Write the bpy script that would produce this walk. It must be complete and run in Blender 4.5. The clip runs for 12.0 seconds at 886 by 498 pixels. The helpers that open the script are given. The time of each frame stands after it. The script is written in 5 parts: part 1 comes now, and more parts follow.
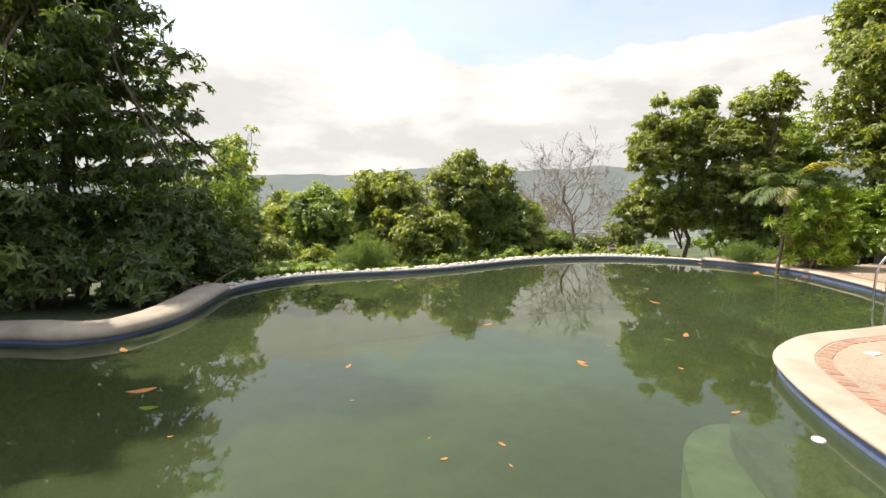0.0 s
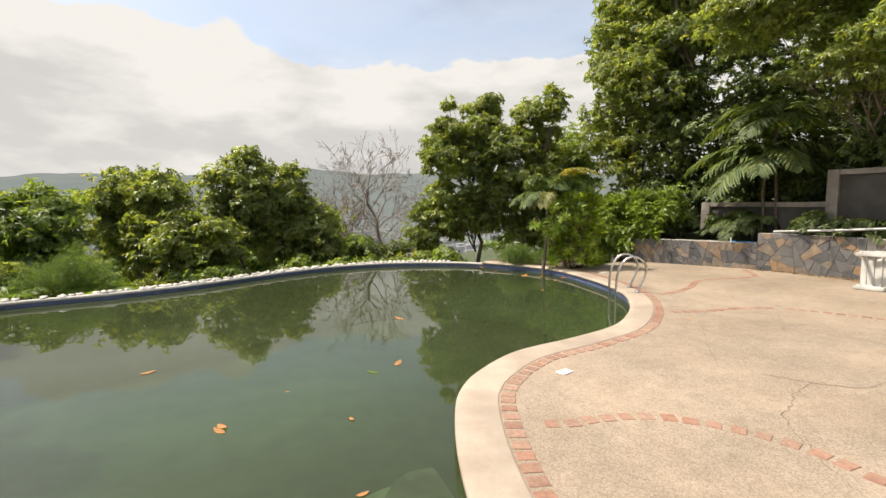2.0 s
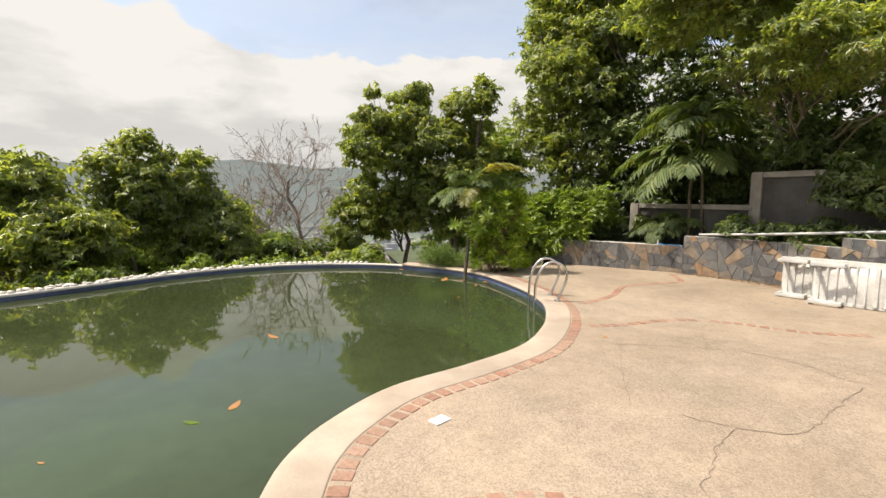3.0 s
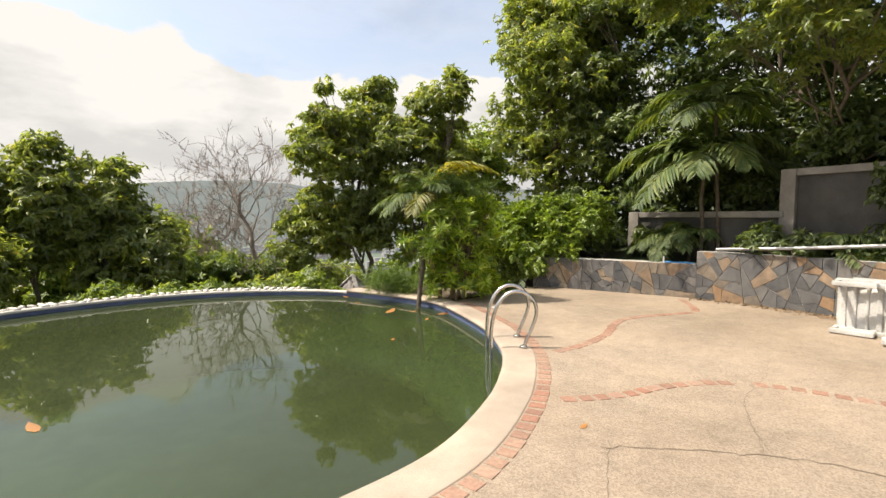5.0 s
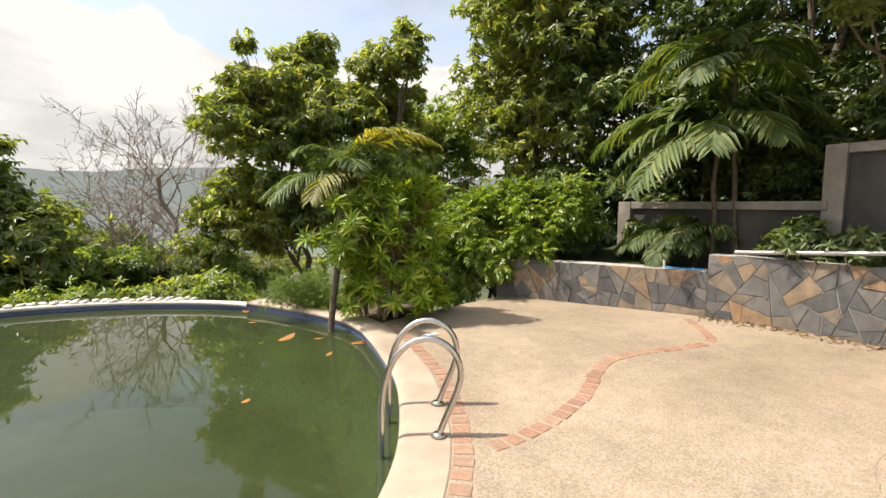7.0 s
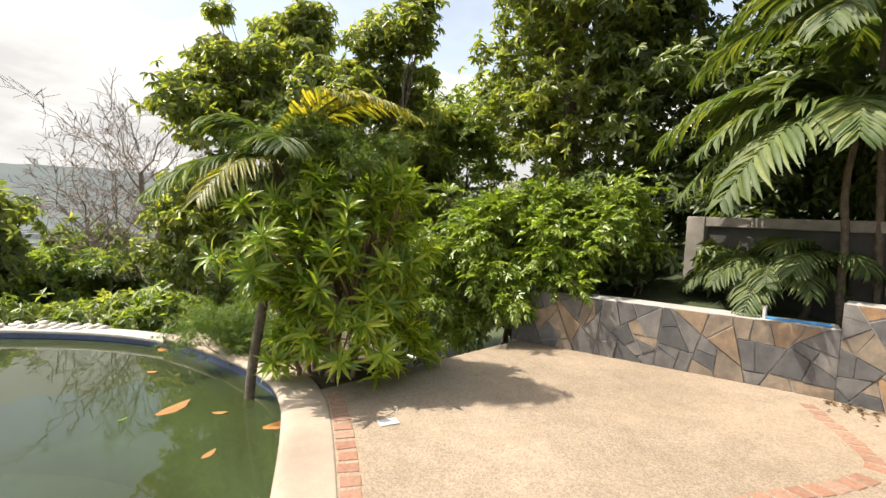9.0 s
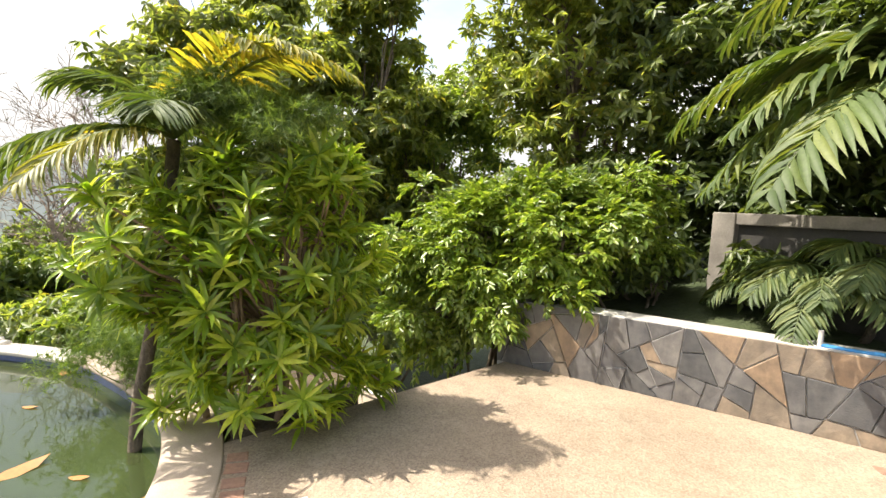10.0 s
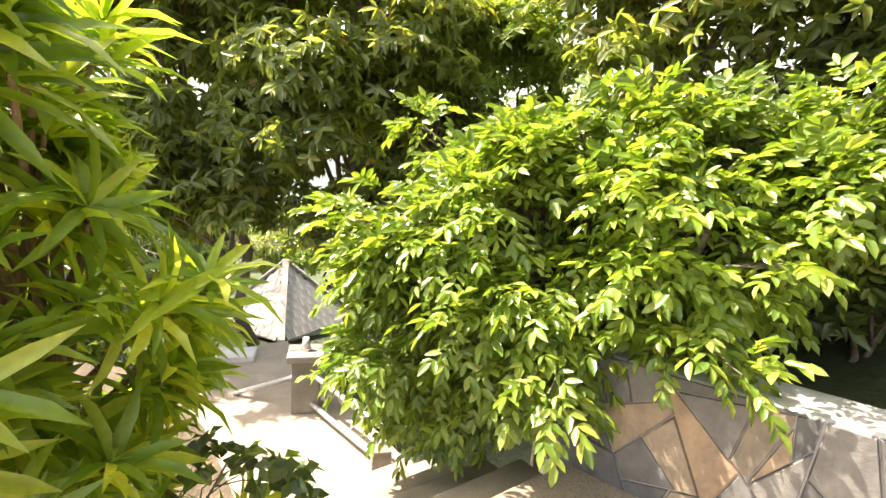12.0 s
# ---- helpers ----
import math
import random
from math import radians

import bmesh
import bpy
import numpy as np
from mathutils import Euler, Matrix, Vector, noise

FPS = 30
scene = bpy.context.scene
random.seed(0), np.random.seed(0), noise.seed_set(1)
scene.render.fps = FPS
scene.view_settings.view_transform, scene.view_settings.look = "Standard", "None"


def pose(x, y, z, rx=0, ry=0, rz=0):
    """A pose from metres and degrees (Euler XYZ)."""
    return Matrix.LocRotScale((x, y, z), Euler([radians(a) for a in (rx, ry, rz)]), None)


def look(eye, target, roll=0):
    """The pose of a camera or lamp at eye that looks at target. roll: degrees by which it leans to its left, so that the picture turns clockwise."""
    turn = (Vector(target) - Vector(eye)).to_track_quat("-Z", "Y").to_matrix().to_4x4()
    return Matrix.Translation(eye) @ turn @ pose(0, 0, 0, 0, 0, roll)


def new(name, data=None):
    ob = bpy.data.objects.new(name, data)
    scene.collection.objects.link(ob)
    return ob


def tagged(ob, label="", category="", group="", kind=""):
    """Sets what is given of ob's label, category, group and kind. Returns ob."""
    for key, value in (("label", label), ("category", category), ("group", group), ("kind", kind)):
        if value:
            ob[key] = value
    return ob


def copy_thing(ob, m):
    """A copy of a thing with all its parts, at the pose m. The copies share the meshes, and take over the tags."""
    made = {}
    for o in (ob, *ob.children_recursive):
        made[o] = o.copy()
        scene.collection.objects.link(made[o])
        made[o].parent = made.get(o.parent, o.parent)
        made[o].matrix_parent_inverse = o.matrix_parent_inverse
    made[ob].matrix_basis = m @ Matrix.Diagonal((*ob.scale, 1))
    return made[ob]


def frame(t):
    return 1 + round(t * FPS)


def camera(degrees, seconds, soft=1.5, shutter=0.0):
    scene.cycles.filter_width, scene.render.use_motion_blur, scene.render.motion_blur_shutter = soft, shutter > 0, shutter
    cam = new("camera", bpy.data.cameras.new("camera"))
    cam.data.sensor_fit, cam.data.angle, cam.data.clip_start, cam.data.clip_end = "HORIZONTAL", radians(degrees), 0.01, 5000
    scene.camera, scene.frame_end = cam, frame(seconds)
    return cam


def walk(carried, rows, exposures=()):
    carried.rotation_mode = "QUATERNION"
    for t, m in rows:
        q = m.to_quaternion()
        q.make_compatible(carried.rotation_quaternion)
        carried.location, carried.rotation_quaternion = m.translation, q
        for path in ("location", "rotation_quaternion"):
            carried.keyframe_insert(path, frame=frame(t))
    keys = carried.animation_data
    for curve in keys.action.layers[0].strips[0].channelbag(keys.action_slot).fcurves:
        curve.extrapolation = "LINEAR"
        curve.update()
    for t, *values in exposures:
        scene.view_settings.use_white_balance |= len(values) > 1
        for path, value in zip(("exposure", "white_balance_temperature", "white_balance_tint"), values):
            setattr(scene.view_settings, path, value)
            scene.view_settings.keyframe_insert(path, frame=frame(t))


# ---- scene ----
cam = camera(86.3, 12.0)
PATH = [
    (0, (0.058, 0.016, 1.531), (0.064, 2.006, 1.33), 0.1),
    (0.5, (0.563, 0.15, 1.49), (1.145, 2.054, 1.302), 0.5),
    (1, (1.071, 0.405, 1.547), (1.854, 2.233, 1.33), -0.5),
    (1.5, (1.521, 0.687, 1.587), (2.258, 2.535, 1.381), -0.5),
    (2, (1.998, 1.004, 1.535), (2.639, 2.89, 1.351), 0.1),
    (2.5, (2.582, 1.324, 1.526), (3.32, 3.171, 1.316), 0.9),
    (3, (3.058, 1.745, 1.543), (3.905, 3.546, 1.347), 1.2),
    (3.2, (3.2, 1.932, 1.545), (4.062, 3.726, 1.349), 1.4),
    (4.8, (4.662, 3.24, 1.422), (5.476, 5.061, 1.281), 0.3),
    (5, (4.905, 3.389, 1.42), (5.745, 5.2, 1.297), 0.5),
    (5.5, (5.35, 3.82, 1.407), (6.236, 5.609, 1.283), 0.4),
    (6, (5.801, 4.222, 1.421), (6.725, 5.99, 1.285), -0.1),
    (6.5, (6.265, 4.64, 1.439), (7.19, 6.408, 1.291), 0.3),
    (7, (6.635, 5.114, 1.445), (7.52, 6.9, 1.278), 0.9),
    (7.2, (6.804, 5.289, 1.44), (7.679, 7.079, 1.266), 1.5),
    (8.8, (7.882, 6.677, 1.492), (8.659, 8.515, 1.36), 2.3),
    (9, (8.001, 6.837, 1.472), (8.751, 8.686, 1.337), 2.7),
    (9.5, (8.336, 7.263, 1.469), (9.06, 9.121, 1.311), 2.9),
    (10, (8.739, 7.665, 1.497), (9.458, 9.524, 1.335), 3.0),
    (10.5, (8.995, 8.298, 1.505), (9.718, 10.155, 1.343), 4.1),
    (11, (9.36, 8.735, 1.515), (10.031, 10.609, 1.315), 4.0),
    (11.5, (9.6, 9.255, 1.529), (10.169, 11.154, 1.26), 3.8),
    (12, (9.858, 9.762, 1.477), (10.322, 11.679, 1.145), 3.4),
]

EXPOSURE = [(0.0, 1.04, 6850, 10), (2.0, 0.74, 6850, 10), (7.0, 0.94, 6850, 10), (9.5, 1.24, 6750, 10), (11.0, 2.02, 6800, 10), (12.0, 2.40, 7100, 12)]
walk(cam, [(t, look(eye, target, roll)) for t, eye, target, roll in PATH], EXPOSURE)

# ---- sky, sun ----
SUN_HEADING, SUN_HEIGHT = radians(-71), radians(58)      # heading from +y towards +x
SUN_DIR = Vector((math.sin(SUN_HEADING) * math.cos(SUN_HEIGHT), math.cos(SUN_HEADING) * math.cos(SUN_HEIGHT), math.sin(SUN_HEIGHT)))
sun = new("sun", bpy.data.lights.new("sun", "SUN"))
sun.data.energy, sun.data.angle, sun.data.color = 3.8, radians(0.53), (1.0, 0.93, 0.82)
sun.matrix_world = look(SUN_DIR * 100, (0, 0, 0))


class Nodes:
    """Short forms for building node trees."""

    def __init__(self, tree):
        self.tree = tree
        tree.nodes.clear()

    def add(self, kind, **inputs):
        node = self.tree.nodes.new("ShaderNode" + kind)
        return node

    def link(self, a, b):
        self.tree.links.new(a, b)

    def coords(self, space="Object", scale=(1, 1, 1), offset=(0, 0, 0)):
        tc, mp = self.add("TexCoord"), self.add("Mapping")
        mp.inputs["Scale"].default_value, mp.inputs["Location"].default_value = scale, offset
        self.link(tc.outputs[space], mp.inputs["Vector"])
        return mp.outputs["Vector"]

    def noise(self, vec, scale, detail=4.0, rough=0.55):
        n = self.add("TexNoise")
        n.inputs["Scale"].default_value, n.inputs["Detail"].default_value, n.inputs["Roughness"].default_value = scale, detail, rough
        if vec:
            self.link(vec, n.inputs["Vector"])
        return n.outputs["Fac"]

    def ramp(self, fac, *stops):
        r = self.add("ValToRGB")
        el = r.color_ramp.elements
        while len(el) < len(stops):
            el.new(0.5)
        for e, (p, c) in zip(el, stops):
            e.position, e.color = p, (*c, 1) if len(c) == 3 else c
        self.link(fac, r.inputs["Fac"])
        return r.outputs["Color"]

    def mix(self, fac, a, b, blend="MIX"):
        m = self.add("Mix")
        m.data_type, m.blend_type = "RGBA", blend
        for sock, v in ((m.inputs[0], fac), (m.inputs[6], a), (m.inputs[7], b)):
            if isinstance(v, (int, float)):
                sock.default_value = v
            elif isinstance(v, tuple):
                sock.default_value = (*v, 1)
            else:
                self.link(v, sock)
        return m.outputs[2]

    def calc(self, op, a, b=0.0, clamp=False):
        m = self.add("Math")
        m.operation, m.use_clamp = op, clamp
        for sock, v in ((m.inputs[0], a), (m.inputs[1], b)):
            if isinstance(v, (int, float)):
                sock.default_value = v
            else:
                self.link(v, sock)
        return m.outputs[0]

    def bump(self, height, strength, distance):
        b = self.add("Bump")
        b.inputs["Strength"].default_value, b.inputs["Distance"].default_value = strength, distance
        self.link(height, b.inputs["Height"])
        return b.outputs["Normal"]


world = bpy.data.worlds.new("sky")
scene.world = world
world.use_nodes = True
wn = Nodes(world.node_tree)
sky = wn.add("TexSky")
sky.sky_type, sky.sun_disc = "NISHITA", False
sky.sun_elevation, sky.sun_rotation = SUN_HEIGHT, SUN_HEADING
sky.air_density, sky.dust_density, sky.altitude = 1.0, 4.0, 150
blue = wn.add("Background")
blue.inputs["Strength"].default_value = 0.15
wn.link(sky.outputs[0], blue.inputs["Color"])
way = wn.coords("Generated", (1, 1, 1.7), (0.35, 0.1, 0.0))
split = wn.add("SeparateXYZ")
wn.link(wn.coords("Generated"), split.inputs[0])
z = split.outputs["Z"]
puff = wn.noise(way, 4.2, 10.0, 0.52)
bank = wn.calc("ADD", puff, wn.calc("MULTIPLY", wn.calc("SUBTRACT", 0.285, z), 4.2))
mask = wn.ramp(bank, (0.50, (0, 0, 0)), (0.55, (1, 1, 1)))
veil = wn.ramp(wn.noise(wn.coords("Generated", (1, 1, 4.0), (2.1, 0.0, 0.4)), 2.2, 6.0, 0.6), (0.34, (0.24, 0.24, 0.24)), (0.75, (0.5, 0.5, 0.5)))
mask = wn.mix(1.0, mask, veil, "LIGHTEN")
shade = wn.noise(wn.coords("Generated", (1, 1, 2.6), (0.2, 0.4, 0.1)), 3.4, 7.0, 0.55)
tone = wn.ramp(wn.calc("ADD", shade, wn.calc("MULTIPLY", z, 0.55)), (0.38, (0.70, 0.70, 0.71)), (0.55, (0.76, 0.76, 0.76)), (0.70, (1.0, 0.99, 0.97)))
cloud = wn.add("Background")
cloud.inputs["Strength"].default_value = 0.54
wn.link(tone, cloud.inputs["Color"])
both, wout = wn.add("MixShader"), wn.add("OutputWorld")
wn.link(mask, both.inputs[0])
wn.link(blue.outputs[0], both.inputs[1])
wn.link(cloud.outputs[0], both.inputs[2])
wn.link(both.outputs[0], wout.inputs["Surface"])

# ---- materials ----


def material(name):
    m = bpy.data.materials.new(name)
    m.use_nodes = True
    n = Nodes(m.node_tree)
    out, p = n.add("OutputMaterial"), n.add("BsdfPrincipled")
    n.link(p.outputs[0], out.inputs["Surface"])
    return m, n, p, out


def plain(name, c1, c2, scale=6.0, rough=0.7, bump=0.3, grain=90.0, metal=0.0, spec=0.5, depth=0.004, wide=0.7):
    """A surface of two mixed tones with stains at a wide scale and fine grain."""
    m, n, p, _ = material(name)
    v = n.coords()
    broad = n.ramp(n.noise(v, scale, 6.0, 0.6), (0.32, c1), (0.68, c2))
    stain = n.ramp(n.noise(v, wide, 5.0, 0.6), (0.3, (0.72, 0.72, 0.72)), (0.62, (1, 1, 1)))
    fine = n.noise(v, grain, 3.0, 0.6)
    col = n.mix(1.0, broad, stain, "MULTIPLY")
    col = n.mix(0.35, col, n.ramp(fine, (0.3, (0.55, 0.55, 0.55)), (0.7, (1.25, 1.25, 1.25))), "MULTIPLY")
    n.link(col, p.inputs["Base Color"])
    p.inputs["Roughness"].default_value, p.inputs["Metallic"].default_value = rough, metal
    p.inputs["Specular IOR Level"].default_value = spec
    n.link(n.bump(fine, bump, depth), p.inputs["Normal"])
    return m


def foliage(name, dark, mid, light, rough=0.42, through_light=0.35, yellow=0.0):
    """Leaves: tone by leaf, gloss, and light coming through."""
    m, n, p, out = material(name)
    geo = n.add("NewGeometry")
    rand = geo.outputs["Random Per Island"]
    col = n.ramp(rand, (0.0, dark), (0.5, mid), (0.92, light), (1.0, (0.32, 0.27, 0.05) if yellow else light))
    patch = n.ramp(n.noise(n.coords(), 0.9, 3.0, 0.5), (0.3, (0.62, 0.66, 0.6)), (0.7, (1.25, 1.22, 1.1)))
    col = n.mix(1.0, col, patch, "MULTIPLY")
    vein = n.ramp(n.noise(n.coords(), 40.0, 2.0, 0.5), (0.3, (0.86, 0.86, 0.86)), (0.7, (1.1, 1.1, 1.1)))
    col = n.mix(1.0, col, vein, "MULTIPLY")
    n.link(col, p.inputs["Base Color"])
    p.inputs["Roughness"].default_value = rough
    p.inputs["Specular IOR Level"].default_value = 0.75
    t, mx = n.add("BsdfTranslucent"), n.add("MixShader")
    n.link(n.mix(1.0, col, (1.5, 1.45, 0.55), "MULTIPLY"), t.inputs["Color"])
    mx.inputs[0].default_value = through_light
    n.link(p.outputs[0], mx.inputs[1])
    n.link(t.outputs[0], mx.inputs[2])
    n.link(mx.outputs[0], out.inputs["Surface"])
    return m


def deck_material():
    m, n, p, _ = material("washed_aggregate_concrete")
    v = n.coords()
    pebble = n.add("TexVoronoi")
    pebble.inputs["Scale"].default_value = 95.0
    n.link(v, pebble.inputs["Vector"])
    stones = n.ramp(pebble.outputs["Color"], (0.1, (0.200, 0.147, 0.104)), (0.5, (0.352, 0.275, 0.198)), (0.95, (0.480, 0.395, 0.305)))
    worn = n.ramp(n.noise(v, 0.8, 7.0, 0.62), (0.36, (0, 0, 0)), (0.60, (1, 1, 1)))
    col = n.mix(worn, n.mix(0.35, stones, (0.272, 0.236, 0.190)), n.mix(0.45, stones, (0.400, 0.322, 0.242)))
    dirt = n.ramp(n.noise(n.coords("Object", (1, 1, 1), (3, 5, 0)), 0.45, 8.0, 0.68), (0.34, (0.66, 0.65, 0.63)), (0.60, (0.92, 0.92, 0.92)))
    col = n.mix(1.0, col, dirt, "MULTIPLY")
    blot = n.ramp(n.noise(v, 5.5, 5.0, 0.65), (0.3, (0.85, 0.84, 0.83)), (0.6, (1.03, 1.02, 1.01)))
    col = n.mix(1.0, col, blot, "MULTIPLY")
    n.link(col, p.inputs["Base Color"])
    p.inputs["Roughness"].default_value = 0.8
    n.link(n.bump(pebble.outputs["Distance"], 0.35, 0.004), p.inputs["Normal"])
    return m


def tile_material():
    m, n, p, _ = material("blue_mosaic_tile")
    br = n.add("TexBrick")
    br.offset = 0.0
    br.inputs["Scale"].default_value, br.inputs["Mortar Size"].default_value = 1.0, 0.0022
    br.inputs["Brick Width"].default_value, br.inputs["Row Height"].default_value = 0.026, 0.026
    br.inputs["Color1"].default_value, br.inputs["Color2"].default_value = (0.07, 0.10, 0.26, 1), (0.11, 0.14, 0.33, 1)
    br.inputs["Mortar"].default_value = (0.12, 0.15, 0.20, 1)
    uv = n.add("UVMap")
    uv.uv_map = "run"
    n.link(uv.outputs[0], br.inputs["Vector"])
    scum = n.ramp(n.noise(n.coords(), 3.0, 6.0, 0.65), (0.35, (1, 1, 1)), (0.75, (0.55, 0.62, 0.5)))
    n.link(n.mix(1.0, br.outputs["Color"], scum, "MULTIPLY"), p.inputs["Base Color"])
    p.inputs["Roughness"].default_value = 0.3
    n.link(n.bump(br.outputs["Fac"], -0.3, 0.002), p.inputs["Normal"])
    return m


def water_material():
    m, n, p, out = material("still_green_water")
    v = n.coords()
    murk = n.ramp(n.noise(v, 0.35, 4.0, 0.55), (0.3, (0.066, 0.086, 0.031)), (0.7, (0.083, 0.104, 0.050)))
    n.link(murk, p.inputs["Base Color"])
    p.inputs["Roughness"].default_value, p.inputs["Specular IOR Level"].default_value = 1.0, 0.0
    clear, body = n.add("BsdfTransparent"), n.add("MixShader")
    clear.inputs["Color"].default_value = (0.62, 0.76, 0.58, 1)
    body.inputs[0].default_value = 0.45
    n.link(p.outputs[0], body.inputs[2])
    n.link(clear.outputs[0], body.inputs[1])
    ripple = n.bump(n.noise(v, 2.2, 2.0, 0.5), 0.05, 0.02)
    gloss, face, top = n.add("BsdfGlossy"), n.add("Fresnel"), n.add("MixShader")
    gloss.inputs["Roughness"].default_value = 0.015
    face.inputs["IOR"].default_value = 1.45
    n.link(ripple, gloss.inputs["Normal"])
    n.link(face.outputs[0], top.inputs[0])
    n.link(body.outputs[0], top.inputs[1])
    n.link(gloss.outputs[0], top.inputs[2])
    n.link(top.outputs[0], out.inputs["Surface"])
    return m


def stone_material(name, a, b, c):
    m, n, p, _ = material(name)
    v = n.coords()
    info = n.add("ObjectInfo")
    base = n.ramp(info.outputs["Random"], (0.0, a), (0.5, b), (1.0, c))
    mott = n.ramp(n.noise(v, 9.0, 7.0, 0.65), (0.3, (0.62, 0.62, 0.64)), (0.7, (1.3, 1.27, 1.2)))
    col = n.mix(1.0, base, mott, "MULTIPLY")
    fine = n.noise(v, 45.0, 5.0, 0.65)
    streak = n.ramp(n.noise(n.coords("Object", (3.5, 3.5, 0.8)), 2.0, 5.0, 0.6), (0.5, (1, 1, 1)), (0.72, (1.7, 1.65, 1.6)))
    col = n.mix(0.6, col, streak, "MULTIPLY")
    n.link(col, p.inputs["Base Color"])
    p.inputs["Roughness"].default_value = 0.55
    n.link(n.bump(fine, 0.5, 0.008), p.inputs["Normal"])
    return m


def brick_material():
    m, n, p, _ = material("terracotta_brick")
    v = n.coords("Object")
    info = n.add("ObjectInfo")
    base = n.ramp(info.outputs["Random"], (0.0, (0.235, 0.130, 0.092)), (0.5, (0.295, 0.150, 0.100)), (1.0, (0.32, 0.20, 0.145)))
    geo = n.add("NewGeometry")
    dust = n.ramp(n.noise(geo.outputs["Position"], 0.9, 6.0, 0.65), (0.42, (0, 0, 0)), (0.72, (0.5, 0.5, 0.5)))
    col = n.mix(dust, base, (0.38, 0.29, 0.21))
    spot = n.ramp(n.noise(geo.outputs["Position"], 30.0, 4.0, 0.6), (0.3, (0.75, 0.75, 0.75)), (0.7, (1.15, 1.15, 1.15)))
    n.link(n.mix(1.0, col, spot, "MULTIPLY"), p.inputs["Base Color"])
    p.inputs["Roughness"].default_value = 0.85
    n.link(n.bump(n.noise(geo.outputs["Position"], 120.0, 3.0), 0.4, 0.003), p.inputs["Normal"])
    return m


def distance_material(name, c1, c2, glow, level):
    """Far land; haze of the air in between is put in as a faint glow."""
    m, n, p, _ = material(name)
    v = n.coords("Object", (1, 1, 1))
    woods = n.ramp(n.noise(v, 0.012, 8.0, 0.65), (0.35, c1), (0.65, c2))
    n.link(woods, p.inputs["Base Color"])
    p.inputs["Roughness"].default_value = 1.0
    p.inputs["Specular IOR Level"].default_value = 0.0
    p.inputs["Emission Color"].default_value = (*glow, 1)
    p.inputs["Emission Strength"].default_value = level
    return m


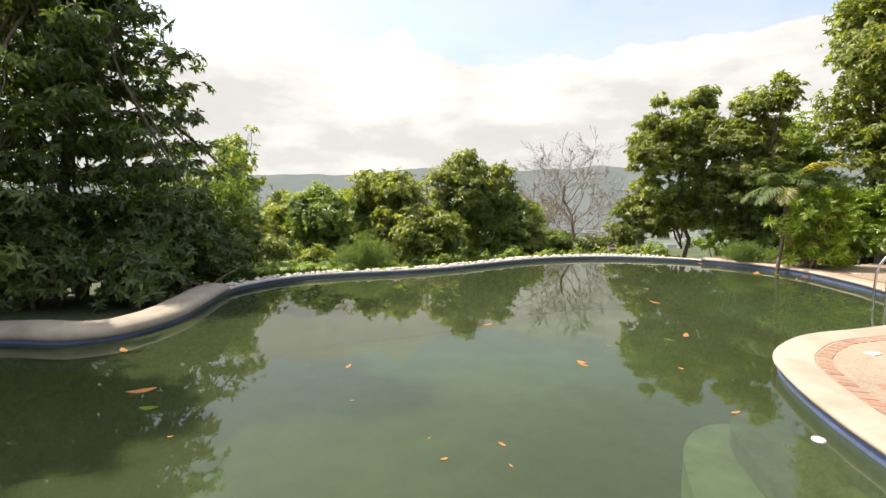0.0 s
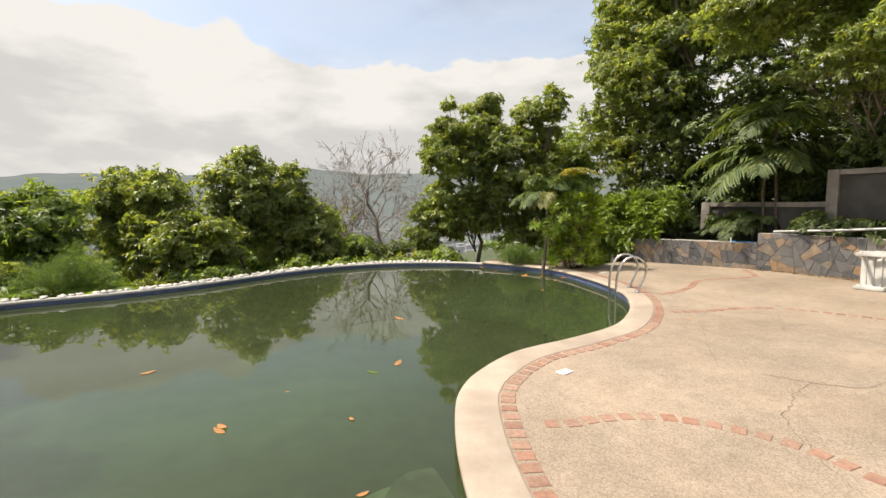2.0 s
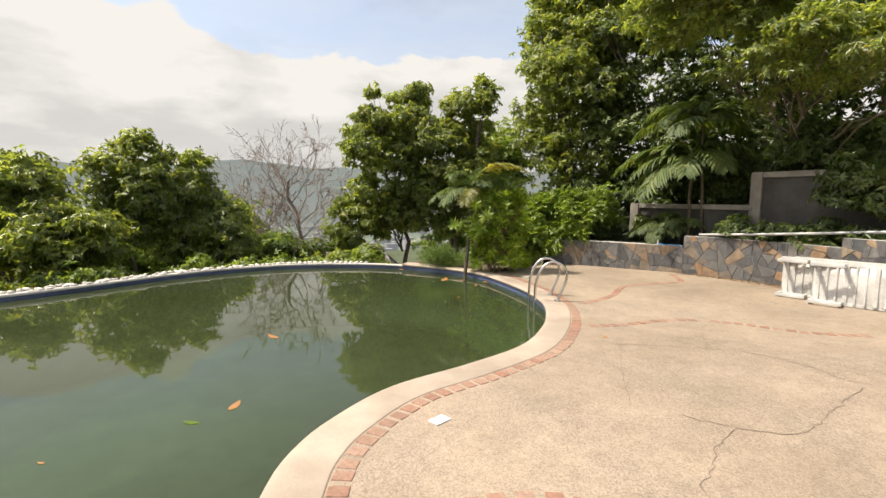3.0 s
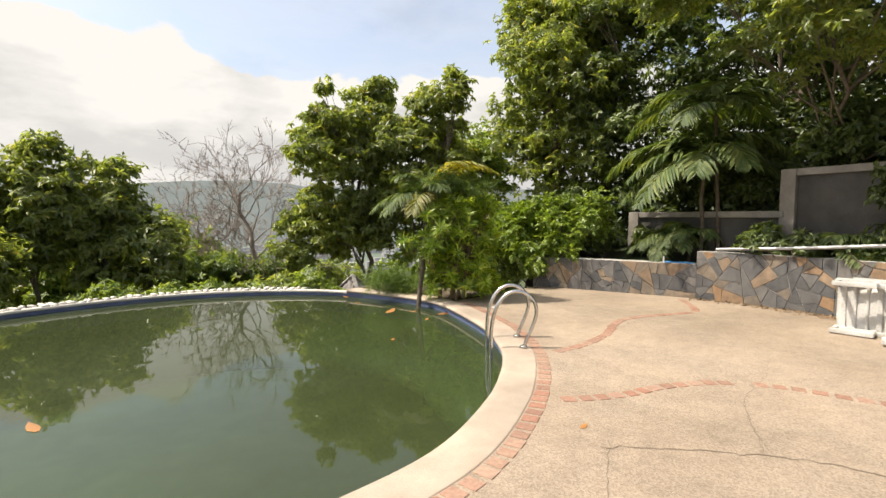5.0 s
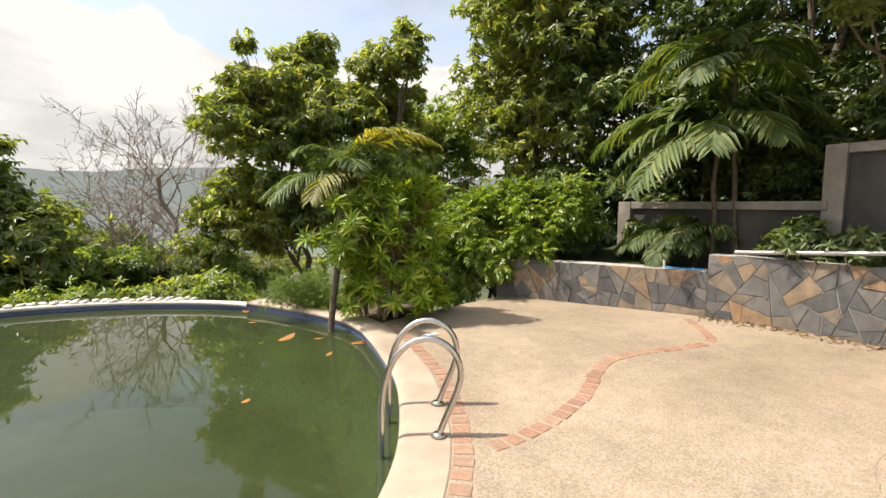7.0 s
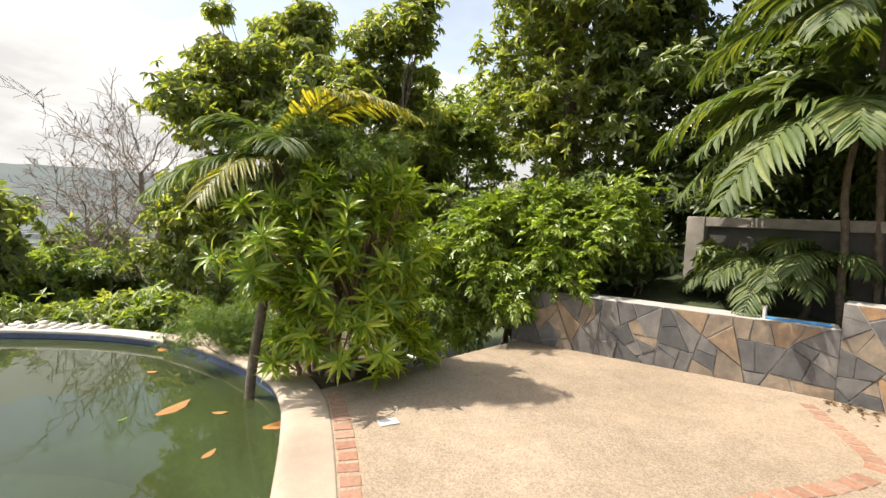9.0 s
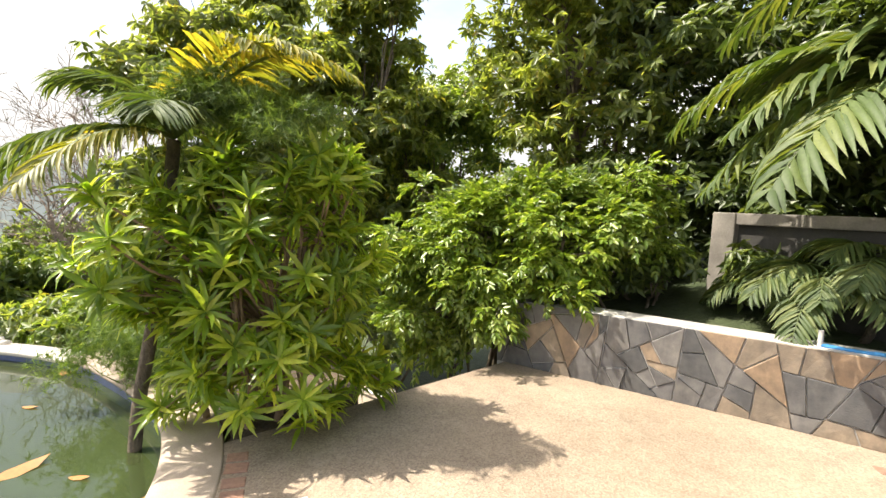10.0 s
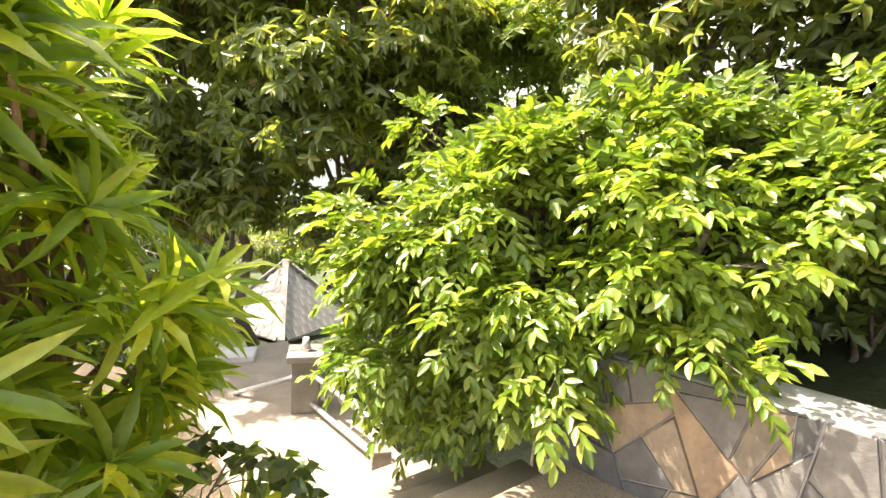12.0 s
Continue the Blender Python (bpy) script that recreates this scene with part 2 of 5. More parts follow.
M = {
    "deck": deck_material(),
    "coping": plain("cream_coping_render", (0.36, 0.29, 0.225), (0.46, 0.38, 0.30), 2.5, 0.75, 0.25, 140, wide=0.9),
    "coping_grey": plain("weathered_coping_render", (0.34, 0.29, 0.23), (0.48, 0.41, 0.32), 3.0, 0.8, 0.3, 120),
    "weir": plain("pale_weir_top", (0.50, 0.47, 0.42), (0.66, 0.62, 0.56), 5.0, 0.7, 0.3, 80),
    "pebble": plain("white_pebble", (0.62, 0.57, 0.50), (0.80, 0.77, 0.71), 8.0, 0.7, 0.2, 60),
    "tile": tile_material(),
    "plaster": plain("algae_pool_plaster", (0.075, 0.115, 0.06), (0.14, 0.19, 0.115), 1.8, 0.8, 0.3, 60),
    "bench": plain("algae_bench_plaster", (0.16, 0.20, 0.12), (0.34, 0.38, 0.26), 2.2, 0.8, 0.3, 60),
    "silt": plain("brown_silted_step", (0.06, 0.055, 0.04), (0.20, 0.19, 0.16), 3.5, 0.85, 0.4, 50, wide=1.6),
    "water": water_material(),
    "brick": brick_material(),
    "slate": stone_material("dark_slate", (0.075, 0.078, 0.082), (0.105, 0.105, 0.108), (0.15, 0.145, 0.14)),
    "sandstone": stone_material("tan_sandstone", (0.15, 0.128, 0.105), (0.21, 0.172, 0.132), (0.26, 0.165, 0.095)),
    "mortar": plain("grey_mortar", (0.34, 0.33, 0.31), (0.52, 0.50, 0.47), 7.0, 0.9, 0.5, 70),
    "concrete": plain("stained_concrete", (0.17, 0.155, 0.135), (0.30, 0.275, 0.24), 3.0, 0.85, 0.4, 60),
    # panel grey is set very dark to hold the shade of the trees
    "panel": plain("shade_darkened_panel", (0.040, 0.038, 0.034), (0.085, 0.080, 0.072), 2.0, 0.85, 0.4, 50),
    "step": plain("swept_step_concrete", (0.28, 0.235, 0.18), (0.40, 0.335, 0.255), 4.0, 0.8, 0.4, 90),
    "white_wall": plain("white_limewash", (0.66, 0.64, 0.60), (0.82, 0.80, 0.77), 3.0, 0.8, 0.3, 60),
    "shingle": plain("grey_cement_shingle", (0.28, 0.26, 0.24), (0.46, 0.43, 0.40), 4.0, 0.85, 0.4, 60),
    "steel": plain("brushed_stainless_steel", (0.60, 0.58, 0.55), (0.74, 0.72, 0.69), 10.0, 0.22, 0.05, 200, metal=1.0),
    "pipe": plain("galvanised_pipe", (0.42, 0.43, 0.44), (0.58, 0.58, 0.58), 12.0, 0.4, 0.1, 120, metal=0.6),
    "blue": plain("blue_plastic_pipe", (0.03, 0.20, 0.45), (0.05, 0.26, 0.55), 8.0, 0.4, 0.1, 80),
    "plastic": plain("white_moulded_plastic", (0.50, 0.49, 0.46), (0.70, 0.69, 0.66), 3.0, 0.38, 0.05, 50),
    "paper": plain("white_card", (0.76, 0.76, 0.76), (0.84, 0.84, 0.83), 9.0, 0.6, 0.05, 90),
    "crack": plain("dirt_filled_crack", (0.15, 0.12, 0.09), (0.25, 0.195, 0.14), 9.0, 0.9, 0.4, 80),
    "soil": plain("leaf_littered_soil", (0.055, 0.042, 0.028), (0.15, 0.11, 0.07), 6.0, 0.95, 0.8, 35, depth=0.02),
    "land": plain("overgrown_ground", (0.035, 0.055, 0.018), (0.085, 0.10, 0.04), 0.6, 0.95, 0.8, 12, depth=0.05, wide=0.1),
    "bark": plain("grey_brown_bark", (0.11, 0.085, 0.06), (0.22, 0.18, 0.135), 14.0, 0.9, 0.9, 50, depth=0.012),
    "bark_pale": plain("pale_tan_bark", (0.22, 0.15, 0.09), (0.36, 0.26, 0.17), 12.0, 0.85, 0.7, 60, depth=0.008),
    "bark_dead": plain("bleached_dead_wood", (0.24, 0.19, 0.155), (0.40, 0.33, 0.28), 10.0, 0.9, 0.7, 60, depth=0.008),
    "palm_bark": plain("fibrous_palm_bark", (0.07, 0.055, 0.04), (0.17, 0.135, 0.095), 18.0, 0.95, 1.0, 70, depth=0.01),
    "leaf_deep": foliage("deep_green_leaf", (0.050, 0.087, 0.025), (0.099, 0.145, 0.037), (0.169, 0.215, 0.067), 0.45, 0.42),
    "leaf_mango": foliage("olive_green_leaf", (0.134, 0.179, 0.059), (0.221, 0.274, 0.087), (0.331, 0.376, 0.136), 0.33, 0.62, 1.0),
    "leaf_mid": foliage("mid_green_leaf", (0.094, 0.159, 0.037), (0.181, 0.259, 0.062), (0.301, 0.365, 0.099), 0.45, 0.50),
    "leaf_light": foliage("bright_green_leaf", (0.106, 0.182, 0.028), (0.196, 0.289, 0.048), (0.336, 0.411, 0.098), 0.34, 0.48),
    "leaf_sword": foliage("glossy_sword_leaf", (0.148, 0.251, 0.038), (0.287, 0.412, 0.062), (0.537, 0.598, 0.112), 0.33, 0.60),
    "leaf_palm": foliage("palm_leaflet", (0.059, 0.102, 0.027), (0.102, 0.152, 0.040), (0.183, 0.215, 0.063), 0.64, 0.34),
    "leaf_gold": foliage("yellowing_palm_leaflet", (0.14, 0.17, 0.03), (0.27, 0.26, 0.045), (0.46, 0.38, 0.07), 0.5, 0.45),
    "leaf_lime": foliage("lime_green_leaf", (0.11, 0.19, 0.02), (0.19, 0.29, 0.035), (0.30, 0.38, 0.06), 0.4, 0.5),
    "leaf_fern": foliage("feathery_fern_green", (0.085, 0.150, 0.030), (0.140, 0.220, 0.050), (0.20, 0.28, 0.080), 0.6, 0.45),
    "leaf_dry": foliage("fallen_orange_leaf", (0.36, 0.13, 0.035), (0.46, 0.20, 0.06), (0.52, 0.30, 0.12), 0.5, 0.2),
    "litter": foliage("brown_leaf_litter", (0.10, 0.06, 0.03), (0.18, 0.11, 0.055), (0.26, 0.17, 0.09), 0.8, 0.1),
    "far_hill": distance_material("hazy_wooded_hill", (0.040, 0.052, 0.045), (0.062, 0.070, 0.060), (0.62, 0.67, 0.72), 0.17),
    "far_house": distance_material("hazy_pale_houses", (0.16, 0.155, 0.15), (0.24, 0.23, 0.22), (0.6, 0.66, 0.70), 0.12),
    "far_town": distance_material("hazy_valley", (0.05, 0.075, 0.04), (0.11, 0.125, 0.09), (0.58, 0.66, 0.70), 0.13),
}

# ---- builders ----


def finish(name, me, mat, parent=None, label="", smooth=False):
    me.materials.append(mat)
    if smooth:
        me.polygons.foreach_set("use_smooth", [True] * len(me.polygons))
    ob = new(name, me)
    if parent:
        ob.parent = parent
    return tagged(ob, label) if label else ob


def part(name, bm, mat, parent=None, label="", smooth=False):
    me = bpy.data.meshes.new(name)
    bm.to_mesh(me)
    bm.free()
    return finish(name, me, mat, parent, label, smooth)


def thing(name, place, label, category, group="", kind=""):
    ob = new(name)
    ob.location = place
    bpy.context.view_layer.update()
    return tagged(ob, label, category, group, kind)


def mesh_np(name, verts, faces):
    """A mesh from arrays: verts (n, 3), faces (m, k) with k = 3 or 4."""
    verts, faces = np.asarray(verts, np.float32), np.asarray(faces, np.int32)
    me = bpy.data.meshes.new(name)
    k = faces.shape[1]
    me.vertices.add(len(verts))
    me.vertices.foreach_set("co", verts.ravel())
    me.loops.add(faces.size)
    me.loops.foreach_set("vertex_index", faces.ravel())
    me.polygons.add(len(faces))
    me.polygons.foreach_set("loop_start", np.arange(0, faces.size, k, dtype=np.int32))
    me.update(calc_edges=True)
    return me


def curve(points, step=0.1, closed=False):
    """A smooth run of points (Catmull-Rom) through the given ones, at even steps."""
    p = np.asarray(points, float)
    n = len(p)
    out = []
    for i in range(n if closed else n - 1):
        g = [p[(i + k) % n] if closed else p[min(max(i + k, 0), n - 1)] for k in (-1, 0, 1, 2)]
        for u in np.linspace(0, 1, 14, endpoint=False):
            out.append(0.5 * (2 * g[1] + (g[2] - g[0]) * u + (2 * g[0] - 5 * g[1] + 4 * g[2] - g[3]) * u ** 2 + (3 * g[1] - g[0] - 3 * g[2] + g[3]) * u ** 3))
    out.append(p[0] if closed else p[-1])
    out = np.array(out)
    run = np.r_[0, np.cumsum(np.linalg.norm(np.diff(out, axis=0), axis=1))]
    m = max(2, int(round(run[-1] / step)) + 1)
    even = np.linspace(0, run[-1], m)
    res = np.stack([np.interp(even, run, out[:, c]) for c in range(p.shape[1])], 1)
    return res[:-1] if closed else res


def normals2(p, closed=False):
    """Right-hand normals in plan of a run of points."""
    d = np.roll(p, -1, 0) - np.roll(p, 1, 0) if closed else np.gradient(p, axis=0)
    d = d[:, :2] / np.linalg.norm(d[:, :2], axis=1, keepdims=True)
    return np.stack([d[:, 1], -d[:, 0]], 1)


def sweep(p, prof, closed=False, ends=True):
    """Verts and quads of a profile (offset to the right, height) swept along a plan run."""
    p, prof = np.asarray(p)[:, :2], np.asarray(prof, float)
    nn = normals2(p, closed)
    k, n = len(prof), len(p)
    v = np.zeros((n, k, 3))
    v[:, :, :2] = p[:, None] + nn[:, None] * prof[None, :, :1]
    v[:, :, 2] = prof[None, :, 1]
    f = []
    for i in range(n if closed else n - 1):
        j = (i + 1) % n
        for a in range(k - 1):
            f.append((i * k + a, i * k + a + 1, j * k + a + 1, j * k + a))
    return v.reshape(-1, 3), f


def swept(name, p, prof, mat, parent=None, label="", closed=False, smooth=True):
    v, f = sweep(p, prof, closed)
    k = len(prof)
    me = bpy.data.meshes.new(name)
    caps = [] if closed else [tuple(range(k)), tuple(reversed(range(len(v) - k, len(v))))]
    me.from_pydata(v.tolist(), [], f + caps)
    return finish(name, me, mat, parent, label, smooth)


def tube_np(points, radii, sides=6):
    """Verts and quads of a round tube along points; radii: one, or one a point."""
    p = np.asarray(points, float)
    n = len(p)
    r = np.broadcast_to(np.asarray(radii, float), (n,))
    t = np.gradient(p, axis=0)
    t /= np.linalg.norm(t, axis=1, keepdims=True) + 1e-9
    ref = np.array((0.0, 0.0, 1.0)) if abs(t[:, 2]).mean() < 0.8 else np.array((1.0, 0.0, 0.0))
    a = np.cross(t, ref)
    a /= np.linalg.norm(a, axis=1, keepdims=True) + 1e-9
    b = np.cross(t, a)
    ang = np.arange(sides) * 2 * np.pi / sides
    v = p[:, None] + r[:, None, None] * (np.cos(ang)[None, :, None] * a[:, None] + np.sin(ang)[None, :, None] * b[:, None])
    i, j = np.meshgrid(np.arange(n - 1), np.arange(sides), indexing="ij")
    j2 = (j + 1) % sides
    f = np.stack([i * sides + j, i * sides + j2, (i + 1) * sides + j2, (i + 1) * sides + j], -1).reshape(-1, 4)
    return v.reshape(-1, 3), f


def tubes(name, runs, mat, parent=None, label="", sides=6):
    """One mesh of several tubes: runs of (points, radii)."""
    vs, fs, at = [], [], 0
    for pts, rad in runs:
        v, f = tube_np(pts, rad, sides)
        vs.append(v)
        fs.append(f + at)
        at += len(v)
    return finish(name, mesh_np(name, np.concatenate(vs), np.concatenate(fs)), mat, parent, label, True)


def box_bm(sx, sy, sz, m=Matrix(), bevel=0.0, bm=None):
    """A box of that size on its base, at m, with rounded edges."""
    bm = bm or bmesh.new()
    made = bmesh.ops.create_cube(bm, size=1, matrix=m @ Matrix.Translation((0, 0, sz / 2)) @ Matrix.Diagonal((sx, sy, sz, 1)))
    if bevel:
        edges = list({e for v in made["verts"] for e in v.link_edges})
        bmesh.ops.bevel(bm, geom=edges, offset=bevel, segments=2, affect="EDGES", profile=0.6)
    return bm


def unit(a):
    return a / (np.linalg.norm(a, axis=-1, keepdims=True) + 1e-9)


# leaf outlines: along, across, lift; triangles
BROAD = (np.array([(0, 0, 0), (0.42, 0.5, 0.10), (0.5, 0, -0.02), (0.42, -0.5, 0.10), (1, 0, -0.16)]),
         np.array([(0, 2, 1), (0, 3, 2), (1, 2, 4), (2, 3, 4)]))
FOLD = (np.array([(0, 0, 0), (0.45, 0.5, 0.10), (1, 0, -0.10), (0.45, -0.5, 0.10)]), np.array([(0, 2, 1), (0, 3, 2)]))
SWORD = (np.array([(0, 0.16, 0.02), (0, -0.16, 0.02), (0.35, 0.5, 0.05), (0.35, 0, 0.0), (0.35, -0.5, 0.05), (0.7, 0.42, -0.03), (0.7, 0, -0.07), (0.7, -0.42, -0.03), (1, 0, -0.26)]),
         np.array([(0, 3, 2), (0, 1, 3), (1, 4, 3), (2, 3, 6), (2, 6, 5), (3, 4, 7), (3, 7, 6), (5, 6, 8), (6, 7, 8)]))
OVAL = (np.array([(0, 0, 0), (0.30, 0.46, 0.07), (0.68, 0.40, 0.02), (1, 0, -0.15), (0.68, -0.40, 0.02), (0.30, -0.46, 0.07)]),
        np.array([(0, 2, 1), (0, 3, 2), (0, 4, 3), (0, 5, 4)]))
NEEDLE = (np.array([(0, 0.5, 0), (0, -0.5, 0), (1, 0, -0.08)]), np.array([(0, 1, 2)]))


def leaves(name, at, along, up, length, width, shape, mat, parent, label=""):
    """One mesh of many leaves, each with its own place, direction, upper side, length and width."""
    at, along, up = np.asarray(at, float), unit(np.asarray(along, float)), np.asarray(up, float)
    side = unit(np.cross(up, along))
    up = np.cross(along, side)
    n = len(at)
    length, width = np.broadcast_to(length, (n,)), np.broadcast_to(width, (n,))
    tv, tf = shape
    v = at[:, None] + along[:, None] * (tv[None, :, :1] * length[:, None, None]) + side[:, None] * (tv[None, :, 1:2] * width[:, None, None]) \
        + up[:, None] * (tv[None, :, 2:3] * length[:, None, None])
    f = tf[None] + (np.arange(n) * len(tv))[:, None, None]
    return finish(name, mesh_np(name, v.reshape(-1, 3), f.reshape(-1, 3)), mat, parent, label)


def rosettes(rng, centre, axis, count, low, high):
    """Leaf places, directions and upper sides for whorls of leaves about axes; low, high: degrees from the axis."""
    m = len(centre)
    axis = unit(axis)
    ref = np.where(np.abs(axis[:, 2:3]) > 0.9, np.array([[1.0, 0, 0]]), np.array([[0, 0, 1.0]]))
    e1 = unit(np.cross(axis, ref))
    e2 = np.cross(axis, e1)
    phi = rng.uniform(0, 2 * np.pi, (m, 1)) + np.arange(count)[None] * 2.39996
    cone = np.radians(rng.uniform(low, high, (m, count)))
    ring = np.cos(phi)[..., None] * e1[:, None] + np.sin(phi)[..., None] * e2[:, None]
    d = np.cos(cone)[..., None] * axis[:, None] + np.sin(cone)[..., None] * ring
    up = axis[:, None] * np.sin(cone)[..., None] - ring * np.cos(cone)[..., None] + 0.25 * rng.normal(size=(m, count, 3))
    c = np.repeat(centre[:, None], count, 1)
    return c.reshape(-1, 3), d.reshape(-1, 3), up.reshape(-1, 3)


def bend_run(a, b, sag, rng, n=6):
    """A slightly crooked run from a to b that rises by sag in its middle."""
    u = np.linspace(0, 1, n)[:, None]
    p = np.asarray(a) * (1 - u) + np.asarray(b) * u
    p[:, 2] += sag * (4 * u * (1 - u))[:, 0]
    size = np.linalg.norm(np.asarray(b) - np.asarray(a))
    p[1:-1] += rng.normal(size=(n - 2, 3)) * 0.025 * size
    return p


def tree(place, clumps, leaf, mat, label, name="tree", category="tree", seed=1, whorls=30, count=7, bark="bark", trunk=0.12, top=None,
         limbs=14, shape=FOLD, ratio=0.36, cone=(45, 115), droop=0.5, group="", stems=1, fill=0.45):
    """A tree or shrub: trunk, limbs out to its clumps, and a crown of leaf whorls. clumps: rows of x, y, z, rx, ry, rz."""
    rng = np.random.default_rng(seed)
    place = np.asarray(place, float)
    clumps = np.asarray(clumps, float)
    ob = thing(name, place, label, category, group)
    heart = clumps[:, :3].mean(0) if top is None else np.asarray(top, float)
    rel = lambda p: np.asarray(p) - place
    for s in range(stems):
        off = np.array((0, 0, 0.0)) if stems == 1 else np.r_[rng.normal(size=2) * 0.16, 0]
        goal = heart + (0 if stems == 1 else np.r_[rng.normal(size=2) * 0.5, 0])
        run = bend_run(place + off - (0, 0, 0.15), goal, 0, rng, 9)
        tubes("trunk", [(rel(run), np.linspace(trunk, trunk * 0.45, 9))], M[bark], ob, sides=9)
    pick = rng.permutation(len(clumps))[:limbs]
    for c in clumps[pick]:
        u = rng.uniform(0.35, 0.95)
        a = place * (1 - u) + heart * u
        run = bend_run(a, c[:3] + (0, 0, 0.1 * c[5]), 0.12, rng, 6)
        twigs = [(rel(run), np.linspace(trunk * 0.42, trunk * 0.10, 6))]
        for _ in range(3):
            tip = c[:3] + rng.normal(size=3) * c[3:] * 0.55
            twigs.append((rel(bend_run(run[3], tip, 0.05, rng, 4)), np.linspace(trunk * 0.15, trunk * 0.05, 4)))
        tubes("limb", twigs, M[bark], ob, sides=5)
    weight = (clumps[:, 3] * clumps[:, 4] * clumps[:, 5]) ** (2 / 3)
    total = int(whorls * len(clumps))
    which = rng.choice(len(clumps), total, p=weight / weight.sum())
    d = unit(rng.normal(size=(total, 3)))
    d[:, 2] = np.where(d[:, 2] < -0.3, -d[:, 2] * 0.6, d[:, 2])
    rad = rng.uniform(fill, 1.0, (total, 1)) ** 0.6 * np.where(rng.random((total, 1)) < 0.22, rng.uniform(1.0, 1.55, (total, 1)), 1.0)
    lump = 1 + 0.34 * np.sin(d[:, :1] * 7 + which[:, None]) * np.cos(d[:, 1:2] * 6 + which[:, None] * 2)
    c = clumps[which, :3] + d * rad * lump * clumps[which, 3:]
    axis = d + np.array((0, 0, 0.55)) + 0.35 * rng.normal(size=(total, 3))
    p, a, up = rosettes(rng, c, axis, count, *cone)
    a[:, 2] -= droop * rng.uniform(0.3, 1.0, len(a))
    size = leaf * rng.uniform(0.65, 1.2, len(p))
    leaves("crown", rel(p), a, up, size, size * ratio, shape, M[mat], ob)
    return ob


def envelope(rng, centre, radii, n, size, low=-0.6):
    """Clumps strewn over a rounded crown, thicker towards its outside."""
    d = unit(rng.normal(size=(n * 3, 3)))
    d = d[d[:, 2] > low][:n]
    r = rng.uniform(0.25, 1.0, (len(d), 1)) ** 0.5
    inner = np.maximum(np.asarray(radii) - 0.5 * size, 0.3 * np.asarray(radii))
    c = np.asarray(centre) + d * r * inner * rng.uniform(0.82, 1.14, (len(d), 1))
    s = np.asarray(size) * rng.uniform(0.5, 1.15, (len(d), 1))
    return np.c_[c, s, s, s * rng.uniform(0.6, 1.15, (len(d), 1))]


def frond(name, base, way, length, count, leaflet, mat, parent, rng, arch=0.9, width=0.045, keel=35, stem="leaf_palm", label=""):
    """A feather-shaped palm leaf: a stalk that arches over and two rows of leaflets, the stalk a part and the blade its own."""
    way = unit(np.asarray(way, float))
    u = np.linspace(0, 1, 14)
    p = np.asarray(base) + way * (u * length)[:, None]
    p[:, 2] -= arch * length * 0.5 * u ** 2.2
    blade_at, blade_d, blade_up, size = [], [], [], []
    t = unit(np.gradient(p, axis=0))
    flat = unit(np.cross(way, (0, 0, 1.0)))
    for s in (-1, 1):
        for k in np.linspace(0.16, 0.99, count):
            q = np.array([np.interp(k, u, p[:, c]) for c in range(3)])
            tt = unit(np.array([np.interp(k, u, t[:, c]) for c in range(3)]))
            nn = np.cross(flat, tt) * 1.0
            nn = nn if nn[2] > 0 else -nn
            d = s * flat * math.cos(radians(keel)) + nn * 0.28 + tt * (0.45 + 0.6 * k) + rng.normal(size=3) * 0.06
            d[2] -= 0.42
            blade_at.append(q)
            blade_d.append(d)
            blade_up.append(nn + 0.15 * rng.normal(size=3))
            size.append(leaflet * (0.45 + 0.75 * math.sin(math.pi * min(1, 0.12 + 0.9 * k)) ** 0.8) * rng.uniform(0.85, 1.1))
    size = np.array(size)
    ob = leaves(name, blade_at, blade_d, blade_up, size, np.full(len(size), width), SWORD, M[mat], parent, label)
    tubes("stalk", [(p, np.linspace(0.018, 0.004, 14))], M[stem], ob, sides=5)
    return ob

# ---- plan ----
POOL = curve([(2.80, 2.73), (2.85, 3.01), (2.93, 3.40), (3.04, 3.80), (3.20, 4.25), (3.37, 4.60), (3.69, 4.97), (4.32, 5.41), (5.20, 5.67), (6.05, 6.00), (6.75, 6.57),
              (7.21, 7.09), (7.58, 7.63), (7.84, 8.22), (8.03, 8.83), (8.13, 9.48), (8.20, 10.1), (8.22, 10.6), (8.14, 11.1), (7.92, 11.6), (7.55, 12.2), (7.08, 12.78),
              (6.3, 13.28), (5.3, 13.58), (4.3, 13.6), (3.2, 13.32), (2.2, 12.8), (1.2, 12.05), (0.2, 11.32), (-0.9, 10.75), (-2.0, 10.38), (-2.9, 9.95), (-3.5, 9.2),
              (-3.77, 8.4), (-3.66, 7.5), (-3.56, 6.6), (-3.65, 5.97), (-3.88, 5.56), (-4.37, 5.34), (-5.06, 5.39), (-5.8, 5.2), (-6.4, 4.4), (-6.3, 3.2), (-5.2, 2.2),
              (-3.5, 1.5), (-1.5, 1.15), (0.2, 1.1), (1.2, 1.3), (2.1, 1.65), (2.6, 2.1)], 0.12, closed=True)
POOL_OUT = normals2(POOL, True)


def nearest(pt):
    return int(np.argmin(((POOL - np.asarray(pt)) ** 2).sum(1)))


